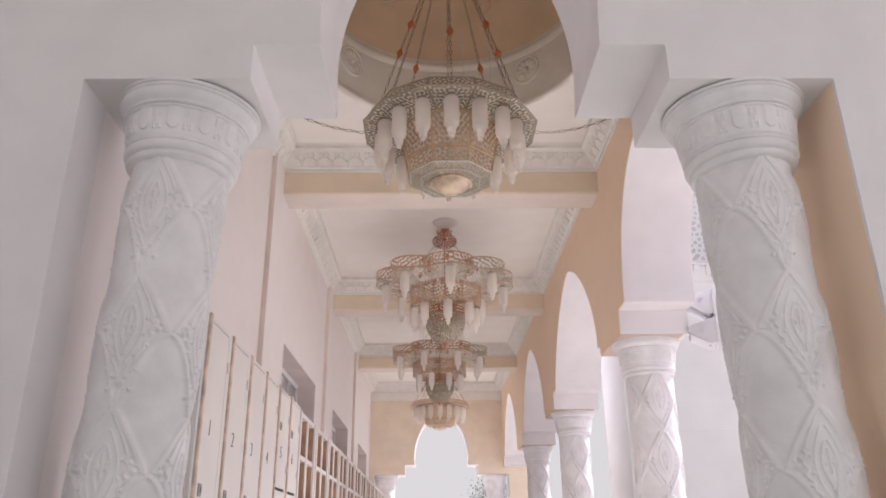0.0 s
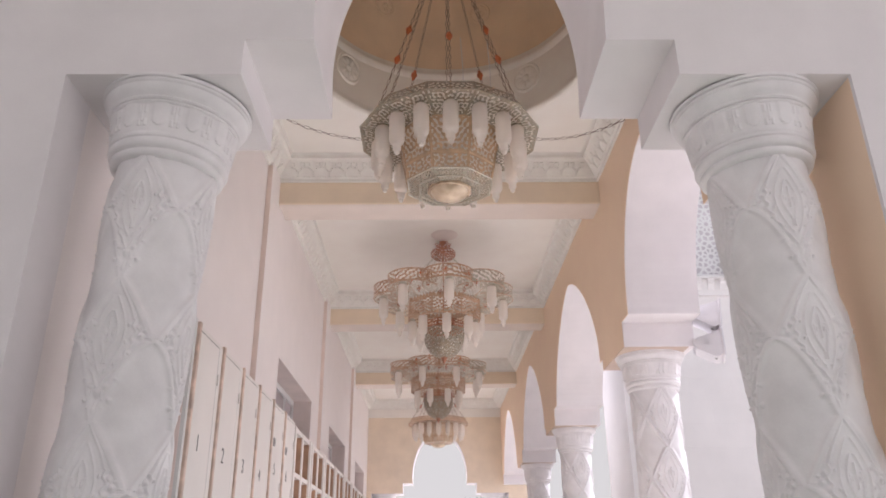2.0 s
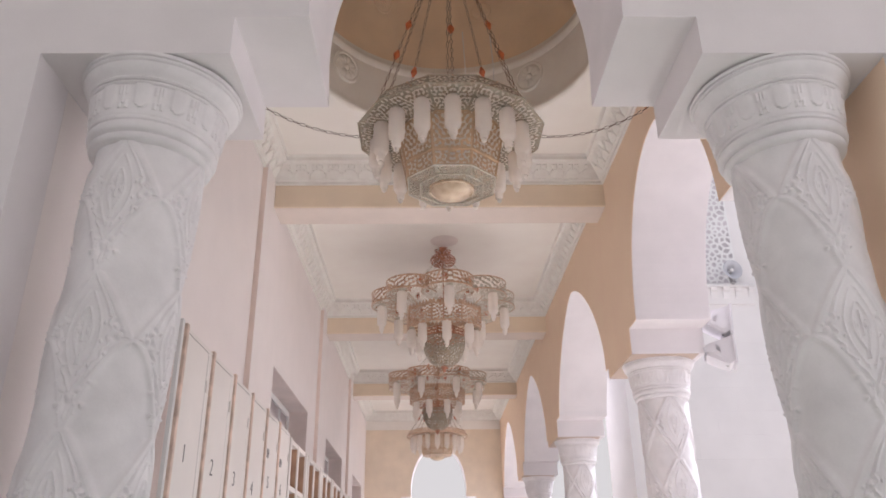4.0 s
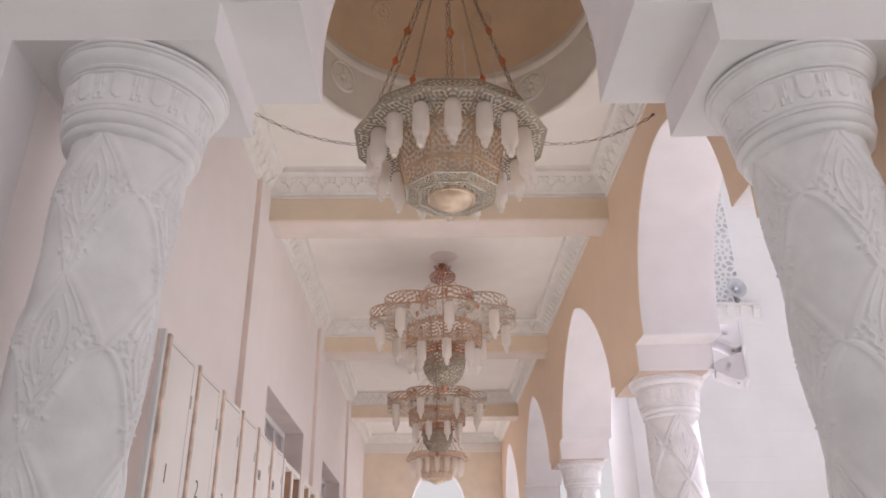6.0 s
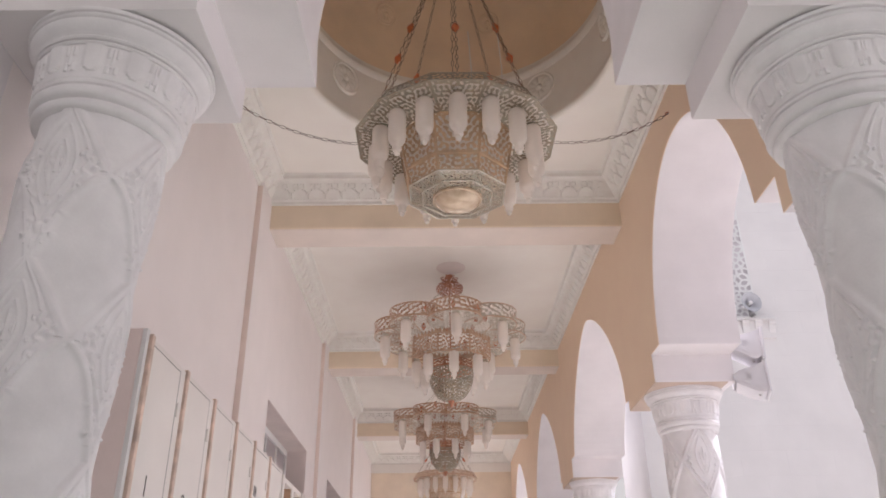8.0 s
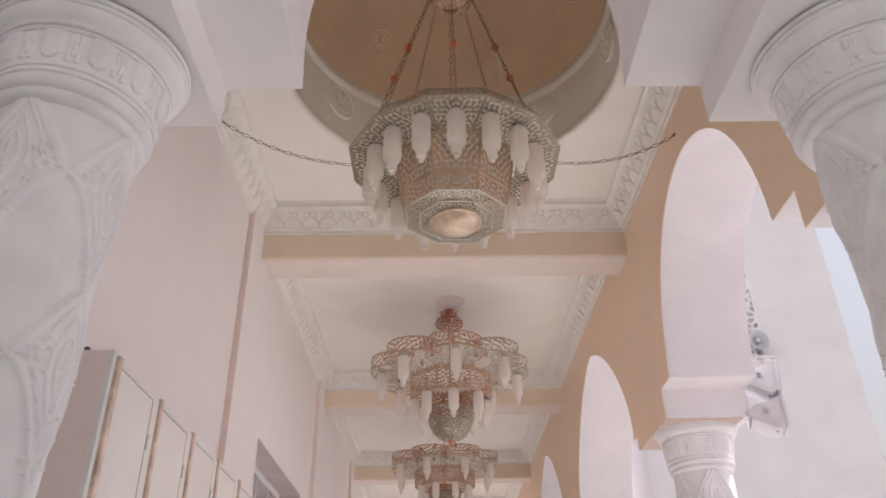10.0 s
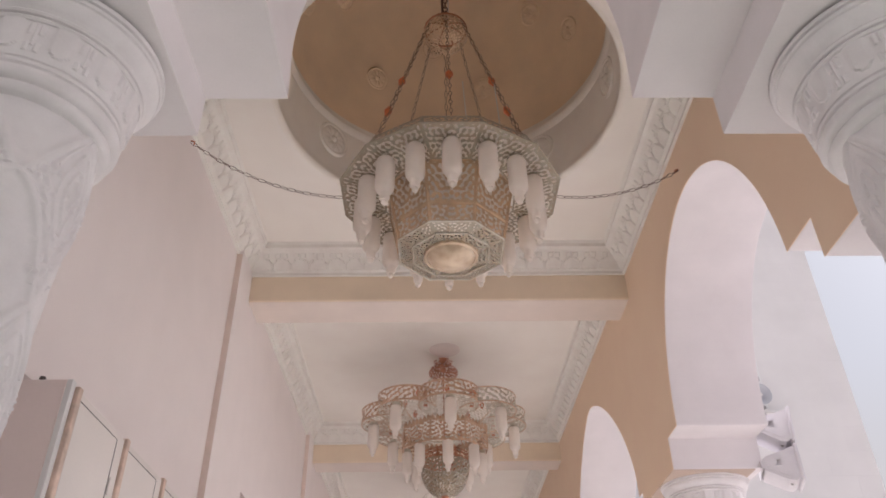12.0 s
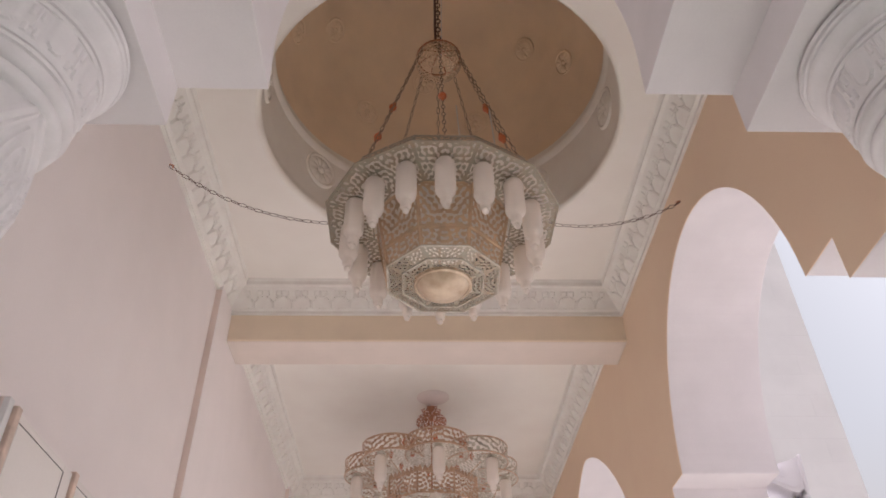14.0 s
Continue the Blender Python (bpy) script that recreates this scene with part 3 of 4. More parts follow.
    if net:
        fl = fl * 0.4
    h = np.maximum.reduce([0.0095 * rib, 0.0055 * pad, 0.0105 * ring, 0.0095 * ring2, 0.0105 * ring3 * (0 if net else 1), 0.0115 * stem, 0.0105 * petal, 0.010 * tail, 0.0125 * fl])
    fade = np.clip((zz - z0) / 0.03, 0, 1)
    rough = 0.0012 * np.sin(th * 7 + zz * 31) * np.sin(zz * 17 + th * 3)
    R = r0 + depth * h * fade + rough
    vs = np.stack([R * np.cos(th), R * np.sin(th), np.broadcast_to(zz, R.shape)], -1)
    g = G()
    g.v = [tuple(p) for p in vs.reshape(-1, 3).tolist()]
    for j in range(rows_n - 1):
        for i in range(na):
            k = (i + 1) % na
            g.f.append((j * na + i, j * na + k, (j + 1) * na + k, (j + 1) * na + i))
    return g


def squash(z):
    """Heights within the capital."""
    return 3.034 - (3.034 - z) * 0.83


def frieze_geo(na=288, nz=40):
    """The capital's band of upright tongues."""
    z0, z1 = squash(2.755), squash(2.905)
    g = G()
    vs = []
    for j in range(nz + 1):
        t = j / nz
        zz = z0 + (z1 - z0) * t
        for i in range(na):
            a = 2 * math.pi * i / na
            ph = (a * 12 / (2 * math.pi)) % 1.0
            r = 0.246 + 0.014 * t
            w = abs(ph - 0.32) / 0.24
            tongue = 1.0 if w < 1 and t > 0.18 + 0.22 * w ** 2 and t < 0.98 else 0.0
            if tongue:
                r += 0.0065 * (1 - w ** 6)
            q = abs(ph - 0.79) / 0.13
            if q < 1 and 0.15 < t < 0.9:
                r += 0.007 * (0.35 + 0.65 * abs(math.cos(q * 4.2))) * (1 if abs(t - 0.5) > 0.12 or q < 0.5 else 0.35) * (1 if t > 0.3 or q > 0.4 else 0.3)
            vs.append((r * math.cos(a), r * math.sin(a), zz))
    g.v = vs
    for j in range(nz):
        for i in range(na):
            k = (i + 1) % na
            g.f.append((j * na + i, j * na + k, (j + 1) * na + k, (j + 1) * na + i))
    return g


def column(x, y, na, nz, depth=1.0, net=False):
    t = thing("column", "white carved plaster column with nested diamonds and ogee ribs", "column", (x, y, 0), "carved columns")
    part("shaft", shaft_geo(na, nz, depth, net), CARVED, t, smooth=True)
    necking = [(0.19, 2.635), (0.219, 2.636), (0.229, 2.644), (0.233, 2.656), (0.231, 2.668), (0.223, 2.673), (0.224, 2.677), (0.236, 2.681), (0.244, 2.690), (0.248, 2.704), (0.246, 2.718), (0.238, 2.724), (0.239, 2.728), (0.247, 2.732), (0.249, 2.742), (0.244, 2.752), (0.244, 2.76)]
    part("necking", G().lathe([(r, squash(h)) for r, h in necking], 96), CARVED, t, smooth=True)
    part("frieze", frieze_geo(), CARVED, t, smooth=True)
    top = [(0.25, 2.898), (0.266, 2.899), (0.271, 2.906), (0.268, 2.913), (0.261, 2.916), (0.262, 2.919), (0.272, 2.921), (0.277, 2.928), (0.273, 2.935), (0.268, 2.938), (0.270, 2.942), (0.280, 2.950), (0.292, 2.964), (0.300, 2.980), (0.302, 2.991), (0.297, 2.994), (0.299, 2.997), (0.306, 2.999), (0.310, 3.006), (0.306, 3.012), (0.300, 3.014), (0.302, 3.017), (0.312, 3.019), (0.315, 3.026), (0.314, 3.034), (0.2, 3.034)]
    part("capital", G().lathe([(r, squash(h)) for r, h in top], 96), CARVED, t, smooth=True)
    base = [(0.25, -0.03), (0.25, 0.10), (0.235, 0.11), (0.24, 0.15), (0.225, 0.17), (0.22, 0.21), (0.19, 0.235)]
    part("base", G().lathe(base, 64), CARVED, t, smooth=True)
    return t


col = column(CX - 1.265, 3.345, 360, 620, 1.35)


def splayed(x, turn, lean):
    """A column that stands a little out of true: its foot is spread sideways under its capital."""
    return pose(x, 3.345, 2.6, 0, lean, 0) @ pose(0, 0, -2.6, 0, 0, turn)


col.matrix_basis = splayed(CX - 1.258, 86, 2.5)
copy_thing(col, splayed(CX + 1.284, 92, -1.8))
far = column(1.935, PIERS[0], 240, 420, 1.8, True)
far.matrix_basis = pose(1.935, PIERS[0], -0.089, 0, 0, 94)
structure("pier", G().box(2.85, 3.45, -0.55, 0.05, 0, 4.65, 0.01), WHITE, "plain white pier before the archway", "pier")
for x, y, zz in ((1.935, PIERS[1], -0.089), (1.935, PIERS[2], -0.089), (1.95, 4.02, -0.005), (CX - 1.30, YEND + 0.3, -0.27), (CX + 1.36, YEND + 0.3, -0.27)):
    copy_thing(far, pose(x, y, zz, 0, 0, 98))


# ---- chandeliers ----
def polar(r, a, z):
    return Vector((r * math.cos(a), r * math.sin(a), z))


def lamp_parts(parent, x, y, z, scale=1.0):
    """A frosted tube lamp with a stepped tip, hanging from height z."""
    s = scale
    socket = [(0.012 * s, 0.03), (0.03 * s, 0.03), (0.034 * s, 0.0), (0.03 * s, -0.01)]
    body = [(0.030, 0.0), (0.042, -0.004), (0.050, -0.018), (0.051, -0.030), (0.051, -0.185), (0.048, -0.203), (0.038, -0.220), (0.029, -0.228), (0.027, -0.234), (0.027, -0.262), (0.022, -0.272), (0.012, -0.276)]
    tip = [(0.012, -0.272), (0.017, -0.280), (0.017, -0.290), (0.010, -0.300), (0.001, -0.303)]
    key = round(s, 3)
    if key not in LAMP:
        LAMP[key] = [mesh_of(G().lathe([(r * s, h * s) for r, h in p], 20), nm, m, True) for nm, p, m in (("socket", socket, SILVER), ("lamp_tube", body, OPAL), ("lamp_tip", tip, OPAL))]
    tube = part("lamp_tube", LAMP[key][1], None, parent)
    tube.matrix_basis = pose(x, y, z)
    part("socket", LAMP[key][0], None, tube)
    part("lamp_tip", LAMP[key][2], None, tube)


LAMP = {}


def facet(n, k, r, turn=0.0):
    a0, a1 = turn + 2 * math.pi * k / n, turn + 2 * math.pi * (k + 1) / n
    return Vector((r * math.cos(a0), r * math.sin(a0), 0)), Vector((r * math.cos(a1), r * math.sin(a1), 0))


def pierced_sides(parent, name, n, r0, z0, r1, z1, mat, cell, bar, seed, turn, res=0.0055, label=""):
    """Pierced facets of an n-sided band from (r0, z0) to (r1, z1), one part a facet."""
    a, b = facet(n, 0, r0, turn)
    lx = max((b - a).length, 0.05)
    a1, b1 = facet(n, 0, r1, turn)
    lx = max(lx, (b1 - a1).length)
    ly = math.hypot(r1 - r0, z1 - z0)
    nu, nv = max(6, int(lx / res)), max(5, int(ly / res))
    mask = pierced(nu, nv, lx, ly, cell, bar, seed)
    lo = (facet(n, 0, r0, turn), facet(n, 0, r1, turn))
    def place(u, v):
        p = lo[0][0].lerp(lo[0][1], u)
        q = lo[1][0].lerp(lo[1][1], u)
        m = p.lerp(q, v)
        return (m.x, m.y, z0 + (z1 - z0) * v)
    me = mesh_of(G().fret(place, nu, nv, mask), name, mat)
    for k in range(n):
        ob = part(name, me, None, parent, label)
        ob.matrix_basis = pose(0, 0, 0, 0, 0, 360 * k / n)


def lining(parent, n, r0, z0, r1, z1, turn):
    """Milky sheets added behind the fretwork to brighten its holes, one a facet, from (r0, z0) to (r1, z1)."""
    (a, b), (c, d) = facet(n, 0, r0, turn), facet(n, 0, r1, turn)
    vs = []
    for off in (0.0, 0.003):
        for p, z in ((a, z0), (b, z0), (d, z1), (c, z1)):
            vs.append((p.x * (1 - off), p.y * (1 - off), z + off))
    me = mesh_of(G().add(vs, [(0, 1, 2, 3), (7, 6, 5, 4), (0, 4, 5, 1), (1, 5, 6, 2), (2, 6, 7, 3), (3, 7, 4, 0)]), "glass_pane", OPAL)
    for k in range(n):
        part("glass_pane", me, None, parent, "added milky sheet that brightens the fretwork holes").matrix_basis = pose(0, 0, 0, 0, 0, 360 * k / n)


def poly_rim(parent, name, n, r, z, thick, mat, turn):
    """A bar that runs round an n-sided edge."""
    g = G()
    pts = [polar(r, turn + 2 * math.pi * k / n, z) for k in range(n)]
    for k in range(n):
        g.tube([pts[k], pts[(k + 1) % n]], thick, 6)
    return part(name, g, mat, parent)


def chain_geo(a, b, length=0.05, w=0.0095, r=0.0026, sag=0.0):
    a, b = Vector(a), Vector(b)
    n = max(2, int((b - a).length / length))
    g = G()
    pts = []
    for i in range(n + 1):
        t = i / n
        p = a.lerp(b, t)
        p.z -= sag * 4 * t * (1 - t)
        pts.append(p)
    flat = (b - a).cross(Vector((0, 0, 1)))
    if flat.length < 1e-3:
        flat = Vector((1, 0, 0))
    for i in range(n):
        d = (pts[i + 1] - pts[i])
        side = flat if i % 2 else flat.cross(d)
        g.link(pts[i], pts[i + 1], side.normalized(), w, r)
    return g


def bead_geo():
    return G().lathe([(0.004, 0.045), (0.014, 0.036), (0.012, 0.028), (0.023, 0.012), (0.026, 0.0), (0.023, -0.012), (0.012, -0.028), (0.014, -0.036), (0.004, -0.045)], 12)


BEAD_ME = mesh_of(bead_geo(), "bead", BEAD, True)


def ring_chandelier(x, y, zr, crown, top, metal):
    """A twelve-sided ring with sixteen tube lamps round an eight-sided lantern, hung by eight chains."""
    t = thing("chandelier", "brass fretwork ring chandelier with frosted tube lamps, hung on chains", "chandelier", (x, y, zr), "gallery chandeliers")
    N, tw = 12, radians(15)
    pierced_sides(t, "rim_panel", N, 0.612, 0.10, 0.672, 0.0, metal, 0.032, -0.2, 11, tw, 0.004)
    pierced_sides(t, "ring_panel", N, 0.672, 0.0, 0.40, -0.03, metal, 0.036, -0.15, 12, tw, 0.004)
    lining(t, N, 0.655, 0.0035, 0.405, -0.024, tw)
    poly_rim(t, "upper_edge", N, 0.612, 0.10, 0.006, metal, tw)
    poly_rim(t, "lower_edge", N, 0.673, 0.0, 0.006, metal, tw)
    for k in range(6):
        a = math.pi * k / 6
        part("ring_brace", G().tube([polar(0.60, a, 0.10), polar(0.60, a + math.pi, 0.10)], 0.006), BRASS, t)
    O, ow = 8, radians(22.5)
    pierced_sides(t, "lantern_panel", O, 0.40, -0.02, 0.345, -0.29, BRASS, 0.038, -0.12, 14, ow, 0.0045)
    lining(t, O, 0.394, -0.022, 0.340, -0.288, ow)
    pierced_sides(t, "lower_panel", O, 0.345, -0.29, 0.322, -0.405, BRASS, 0.034, -0.15, 15, ow, 0.0045)
    lining(t, O, 0.339, -0.292, 0.317, -0.400, ow)
    pierced_sides(t, "base_panel", O, 0.322, -0.405, 0.235, -0.425, metal, 0.024, -0.45, 16, ow, 0.0035)
    pierced_sides(t, "inner_base_panel", O, 0.235, -0.425, 0.15, -0.435, metal, 0.024, -0.45, 17, ow, 0.0035)
    for r, h, m in ((0.40, -0.02, BRASS), (0.345, -0.29, BRASS), (0.325, -0.405, SILVER), (0.235, -0.428, SILVER), (0.158, -0.436, BRASS)):
        poly_rim(t, "lantern_edge", O, r, h, 0.0065, m, ow)
    for k in range(8):
        a = ow + 2 * math.pi * k / 8
        part("lantern_bar", G().tube([polar(0.40, a, -0.02), polar(0.345, a, -0.29), polar(0.324, a, -0.405)], 0.006), BRASS, t)
    bowl = [(0.160, -0.432), (0.158, -0.447), (0.148, -0.452), (0.142, -0.450), (0.136, -0.458), (0.122, -0.474), (0.10, -0.489), (0.07, -0.501), (0.03, -0.508), (0.001, -0.509)]
    part("glass_bowl", G().lathe(bowl, 40, closed=False), AMBER, t, "amber pressed glass bowl", smooth=True)
    for k in range(16):
        a = 2 * math.pi * k / 16
        lamp_parts(t, 0.525 * math.cos(a), 0.525 * math.sin(a), -0.02, 1.08)
    for k in range(8):
        a = 2 * math.pi * (k + 0.5) / 8 + radians(22.5)
        p, q = polar(0.59, a, 0.10), polar(0.150, a, crown - zr + 0.03)
        ch = part("chain", chain_geo(p, q), CHAINB, t, "dull bronze suspension chain")
        for s in ((0.47,), (0.36,), (0.47,), (0.44, 0.64), (), (0.36,), (), (0.44, 0.64))[k]:
            b = part("bead", BEAD_ME, None, ch, "orange-red bead")
            d = (q - p)
            b.matrix_basis = Matrix.Translation(p.lerp(q, s)) @ d.to_track_quat("Z", "Y").to_matrix().to_4x4()
    h = crown - zr
    def basket(u, v):
        a, b = 2 * math.pi * u, v * 1.9 - 0.5
        r = 0.157 * math.cos(b) ** 0.6 if b < 1.5 else 0.03
        return (r * math.cos(a), r * math.sin(a), h + 0.0 - 0.105 * math.sin(b))
    part("crown_basket", G().fret(basket, 150, 40, pierced(150, 40, 0.98, 0.24, 0.03, -0.3, 18, 0.008)), BRASS, t, "brass fretwork crown basket", smooth=True)
    poly_rim(t, "crown_edge", 24, 0.150, h + 0.048, 0.008, COPPER, ow)
    poly_rim(t, "crown_band", 24, 0.158, h - 0.005, 0.005, BRASS, ow)
    for k in range(8):
        a = ow + 2 * math.pi * k / 8
        part("crown_arm", G().tube([polar(0.150, a, h + 0.048), polar(0.10, a, h + 0.085), polar(0.012, a, h + 0.11)], 0.006), COPPER, t)
    part("hanging_chain", chain_geo((0, 0, h + 0.10), (0, 0, top - zr), 0.05, 0.016, 0.0055), CHAIN, t, "dark hanging chain")
    part("cord", G().tube([(-0.018, 0.0, h + 0.16), (-0.022, 0.004, h + 0.4), (-0.016, 0.0, top - zr)], 0.010, 8), CHAIN, t, "dark cord along the chain")
    part("flex", G().tube([(0.02, 0.01, h + 0.1), (0.03, 0.01, (h + top - zr) / 2), (0.02, 0.0, top - zr)], 0.004), CABLE, t, "white flex")
    for dx, hh in ((0.10, 0.72), (0.30, 0.70)):
        part("flex", G().tube([(dx, -0.28, 0.11), (dx + 0.004, -0.275, 0.4), (dx - 0.01, -0.27, hh)], 0.0035), CABLE, t, "white flex")
    return t


def tier_chandelier(x, y, zr, top):
    """Eight pierced lobes round a crenellated drum, over a pierced bowl, with tube lamps."""
    t = thing("chandelier", "tiered brass chandelier with eight pierced lobes and frosted tube lamps", "chandelier", (x, y, zr), "gallery chandeliers")
    n = 8
    for k in range(n):
        a = 2 * math.pi * k / n
        c = polar(0.565, a, 0)
        R = 0.30
        nu, nv = 150, 22
        band = pierced(nu, nv, 1.23, 0.15, 0.048, -0.02, 30 + k % 3)
        def wall(u, v, a=a, c=c):
            b = a + radians(-118 + 236 * u)
            return (c.x + R * math.cos(b), c.y + R * math.sin(b), 0.0 + 0.15 * v)
        lobe = part("lobe", G().fret(wall, nu, nv, band), BRONZE if 2 < k < 7 else SILVER, t)
        m = 64
        X = (np.arange(m) + 0.5) / m * 2 * R - R
        GX, GY = np.meshgrid(X, X, indexing="ij")
        disc = pierced(m, m, 2 * R, 2 * R, 0.034, 0.1, 40 + k % 3) & (np.hypot(GX, GY) < R)
        disc |= (np.hypot(GX, GY) < R) & (np.hypot(GX, GY) > R - 0.014)
        def under(u, v, c=c):
            return (c.x + (2 * u - 1) * R, c.y + (2 * v - 1) * R, 0.0)
        part("lobe_base", G().fret(under, m, m, disc), SILVER, lobe)
        for h in (0.0, 0.15):
            pts = [(c.x + R * math.cos(a + radians(b)), c.y + R * math.sin(a + radians(b)), h) for b in range(-118, 119, 12)]
            part("lobe_edge", G().tube(pts, 0.0055), BRONZE, lobe)
        q = polar(0.60, a + math.pi / n, 0)
        part("lobe_joint", G().box(q.x - 0.018, q.x + 0.018, q.y - 0.018, q.y + 0.018, -0.01, 0.165, 0.004), COPPER, t)
        lamp_parts(t, c.x * 1.31, c.y * 1.31, 0.0, 1.12)
        part("lobe_arm", G().tube([polar(0.62, a, 0.01), polar(0.50, a, -0.06), polar(0.46, a, -0.10)], 0.004), BRASS, t)
    ow = radians(22.5)
    pierced_sides(t, "drum_panel", 8, 0.46, -0.09, 0.46, -0.30, BRONZE, 0.038, -0.1, 50, ow, 0.006)
    a_edge, b_edge = facet(8, 0, 0.46, ow)
    d = (b_edge - a_edge) / 7
    r = d.cross(Vector((0, 0, 1))).normalized() * 0.004
    base = [(0.04, -0.092), (0.96, -0.092), (0.90, -0.066), (0.5, -0.032), (0.10, -0.066)]
    vs = [(d.x * u + o * r.x, d.y * u + o * r.y, w) for o in (0, 1) for u, w in base]
    spike = mesh_of(G().add(vs, [(0, 1, 2, 3, 4), (9, 8, 7, 6, 5)] + [(i, 5 + i, 5 + (i + 1) % 5, (i + 1) % 5) for i in range(5)]), "cresting", BRONZE)
    for k in range(8):
        for i in range(7):
            part("cresting", spike, None, t).matrix_basis = pose(0, 0, 0, 0, 0, 45 * k) @ Matrix.Translation(a_edge + d * i)
        a = ow + 2 * math.pi * k / 8
        part("drum_bar", G().tube([polar(0.46, a, -0.05), polar(0.46, a, -0.30)], 0.006), BRONZE, t)
        b = 2 * math.pi * k / 8
        lamp_parts(t, 0.385 * math.cos(b), 0.385 * math.sin(b), -0.29, 1.05)
    for h in (-0.09, -0.30):
        poly_rim(t, "drum_edge", 8, 0.46, h, 0.006, BRONZE, ow)
    nu, nv = 150, 46
    mask = pierced(nu, nv, 1.6, 0.42, 0.034, -0.4, 60)
    def bowl(u, v):
        a, b = 2 * math.pi * u, math.pi / 2 * v
        r = 0.25 * math.cos(b) ** 0.8 + 0.004
        return (r * math.cos(a), r * math.sin(a), -0.40 - 0.34 * math.sin(b))
    part("bowl", G().fret(bowl, nu, nv, mask), OLIVE, t)
    pierced_sides(t, "collar_panel", 8, 0.245, -0.30, 0.25, -0.40, COPPER, 0.04, 0.0, 61, ow, 0.006)
    part("finial", G().lathe([(0.03, -0.72), (0.04, -0.74), (0.02, -0.77), (0.012, -0.80), (0.001, -0.81)], 16), COPPER, t, smooth=True)
    h = top - zr
    cmask = pierced(70, 26, 0.80, 0.22, 0.032, -0.1, 62, 0.004)
    def crown(u, v):
        a, b = 2 * math.pi * u, math.pi * (v - 0.5)
        r = 0.065 + 0.095 * math.cos(b)
        return (r * math.cos(a), r * math.sin(a), h - 0.17 + 0.07 * math.sin(b))
    part("crown", G().fret(crown, 70, 26, cmask), COPPER, t, "reddish copper crown")
    def tuft(u, v):
        a = 2 * math.pi * u
        r = 0.03 + 0.05 * v + 0.012 * math.cos(6 * a) * v
        return (r * math.cos(a), r * math.sin(a), h - 0.10 + 0.05 * v)
    part("crown_tuft", G().fret(tuft, 48, 12, pierced(48, 12, 0.4, 0.07, 0.03, -0.2, 63, 0.004)), COPPER, t)
    for k in range(6):
        a = 2 * math.pi * k / 6
        part("crown_scroll", G().tube([polar(0.03, a, h - 0.08), polar(0.09, a, h - 0.06), polar(0.10, a, h - 0.03), polar(0.07, a, h - 0.02)], 0.006), COPPER, t)
    part("rod", G().tube([(0, 0, -0.4), (0, 0, h)], 0.008, 10), COPPER, t)
    part("ceiling_disc", G().lathe([(0.01, h - 0.012), (0.10, h - 0.012), (0.15, h - 0.010), (0.165, h - 0.005), (0.17, h)], 40, (0, -0.22, 0)), CEIL_DISC, t, "mauve round disc flat on the ceiling", smooth=True)
    part("ceiling_hook", G().lathe([(0.012, h - 0.05), (0.03, h - 0.03), (0.04, h - 0.01), (0.042, h)], 16), COPPER, t, smooth=True)
    for k in range(8):
        a = 2 * math.pi * k / 8
        part("stay", chain_geo(polar(0.50, a, 0.15), polar(0.10, a, h - 0.2), 0.04, 0.006, 0.0018), SILVER, t)
        b = part("bead", BEAD_ME, None, t, "orange-red bead")
        b.matrix_basis = Matrix.Translation(polar(0.50, a, 0.15).lerp(polar(0.10, a, h - 0.2), 0.22))
    return t


ring_chandelier(CX + 0.01, 5.40, 4.13, 5.62, ZCEIL + 0.55 + 0.11 + 1.599, OLIVE)
ring_chandelier(0.05, 17.45, 4.05, 4.80, ZCEIL, BRONZE)
tier = tier_chandelier(0.06, 9.40, 4.22, ZCEIL)
tier.matrix_basis = pose(0.06, 9.40, 4.22, 0, 0, 4)
copy_thing(tier, pose(0.02, 13.50, 4.22, 0, 0, 24))

# stay chains from the ring to the walls
for a, b, sag in (((CX - 0.645, 5.40, 4.13), (XL + 0.002, 5.52, 4.70), 0.10), ((CX + 0.665, 5.40, 4.13), (XR - 0.002, 5.68, 4.57), 0.08)):
    t = thing("stay_chain", "thin dark stay chain from the chandelier to the wall", "chain", (0, 0, 0), "stay chains")
    part("links", chain_geo(a, b, 0.056, 0.0105, 0.0023, sag), CHAIN, t)
    part("wall_hook", G().tube([(b[0], b[1], b[2] + 0.01), (b[0] * 0.985, b[1], b[2]), (b[0] * 0.985, b[1], b[2] - 0.02)], 0.006), COPPER, t)


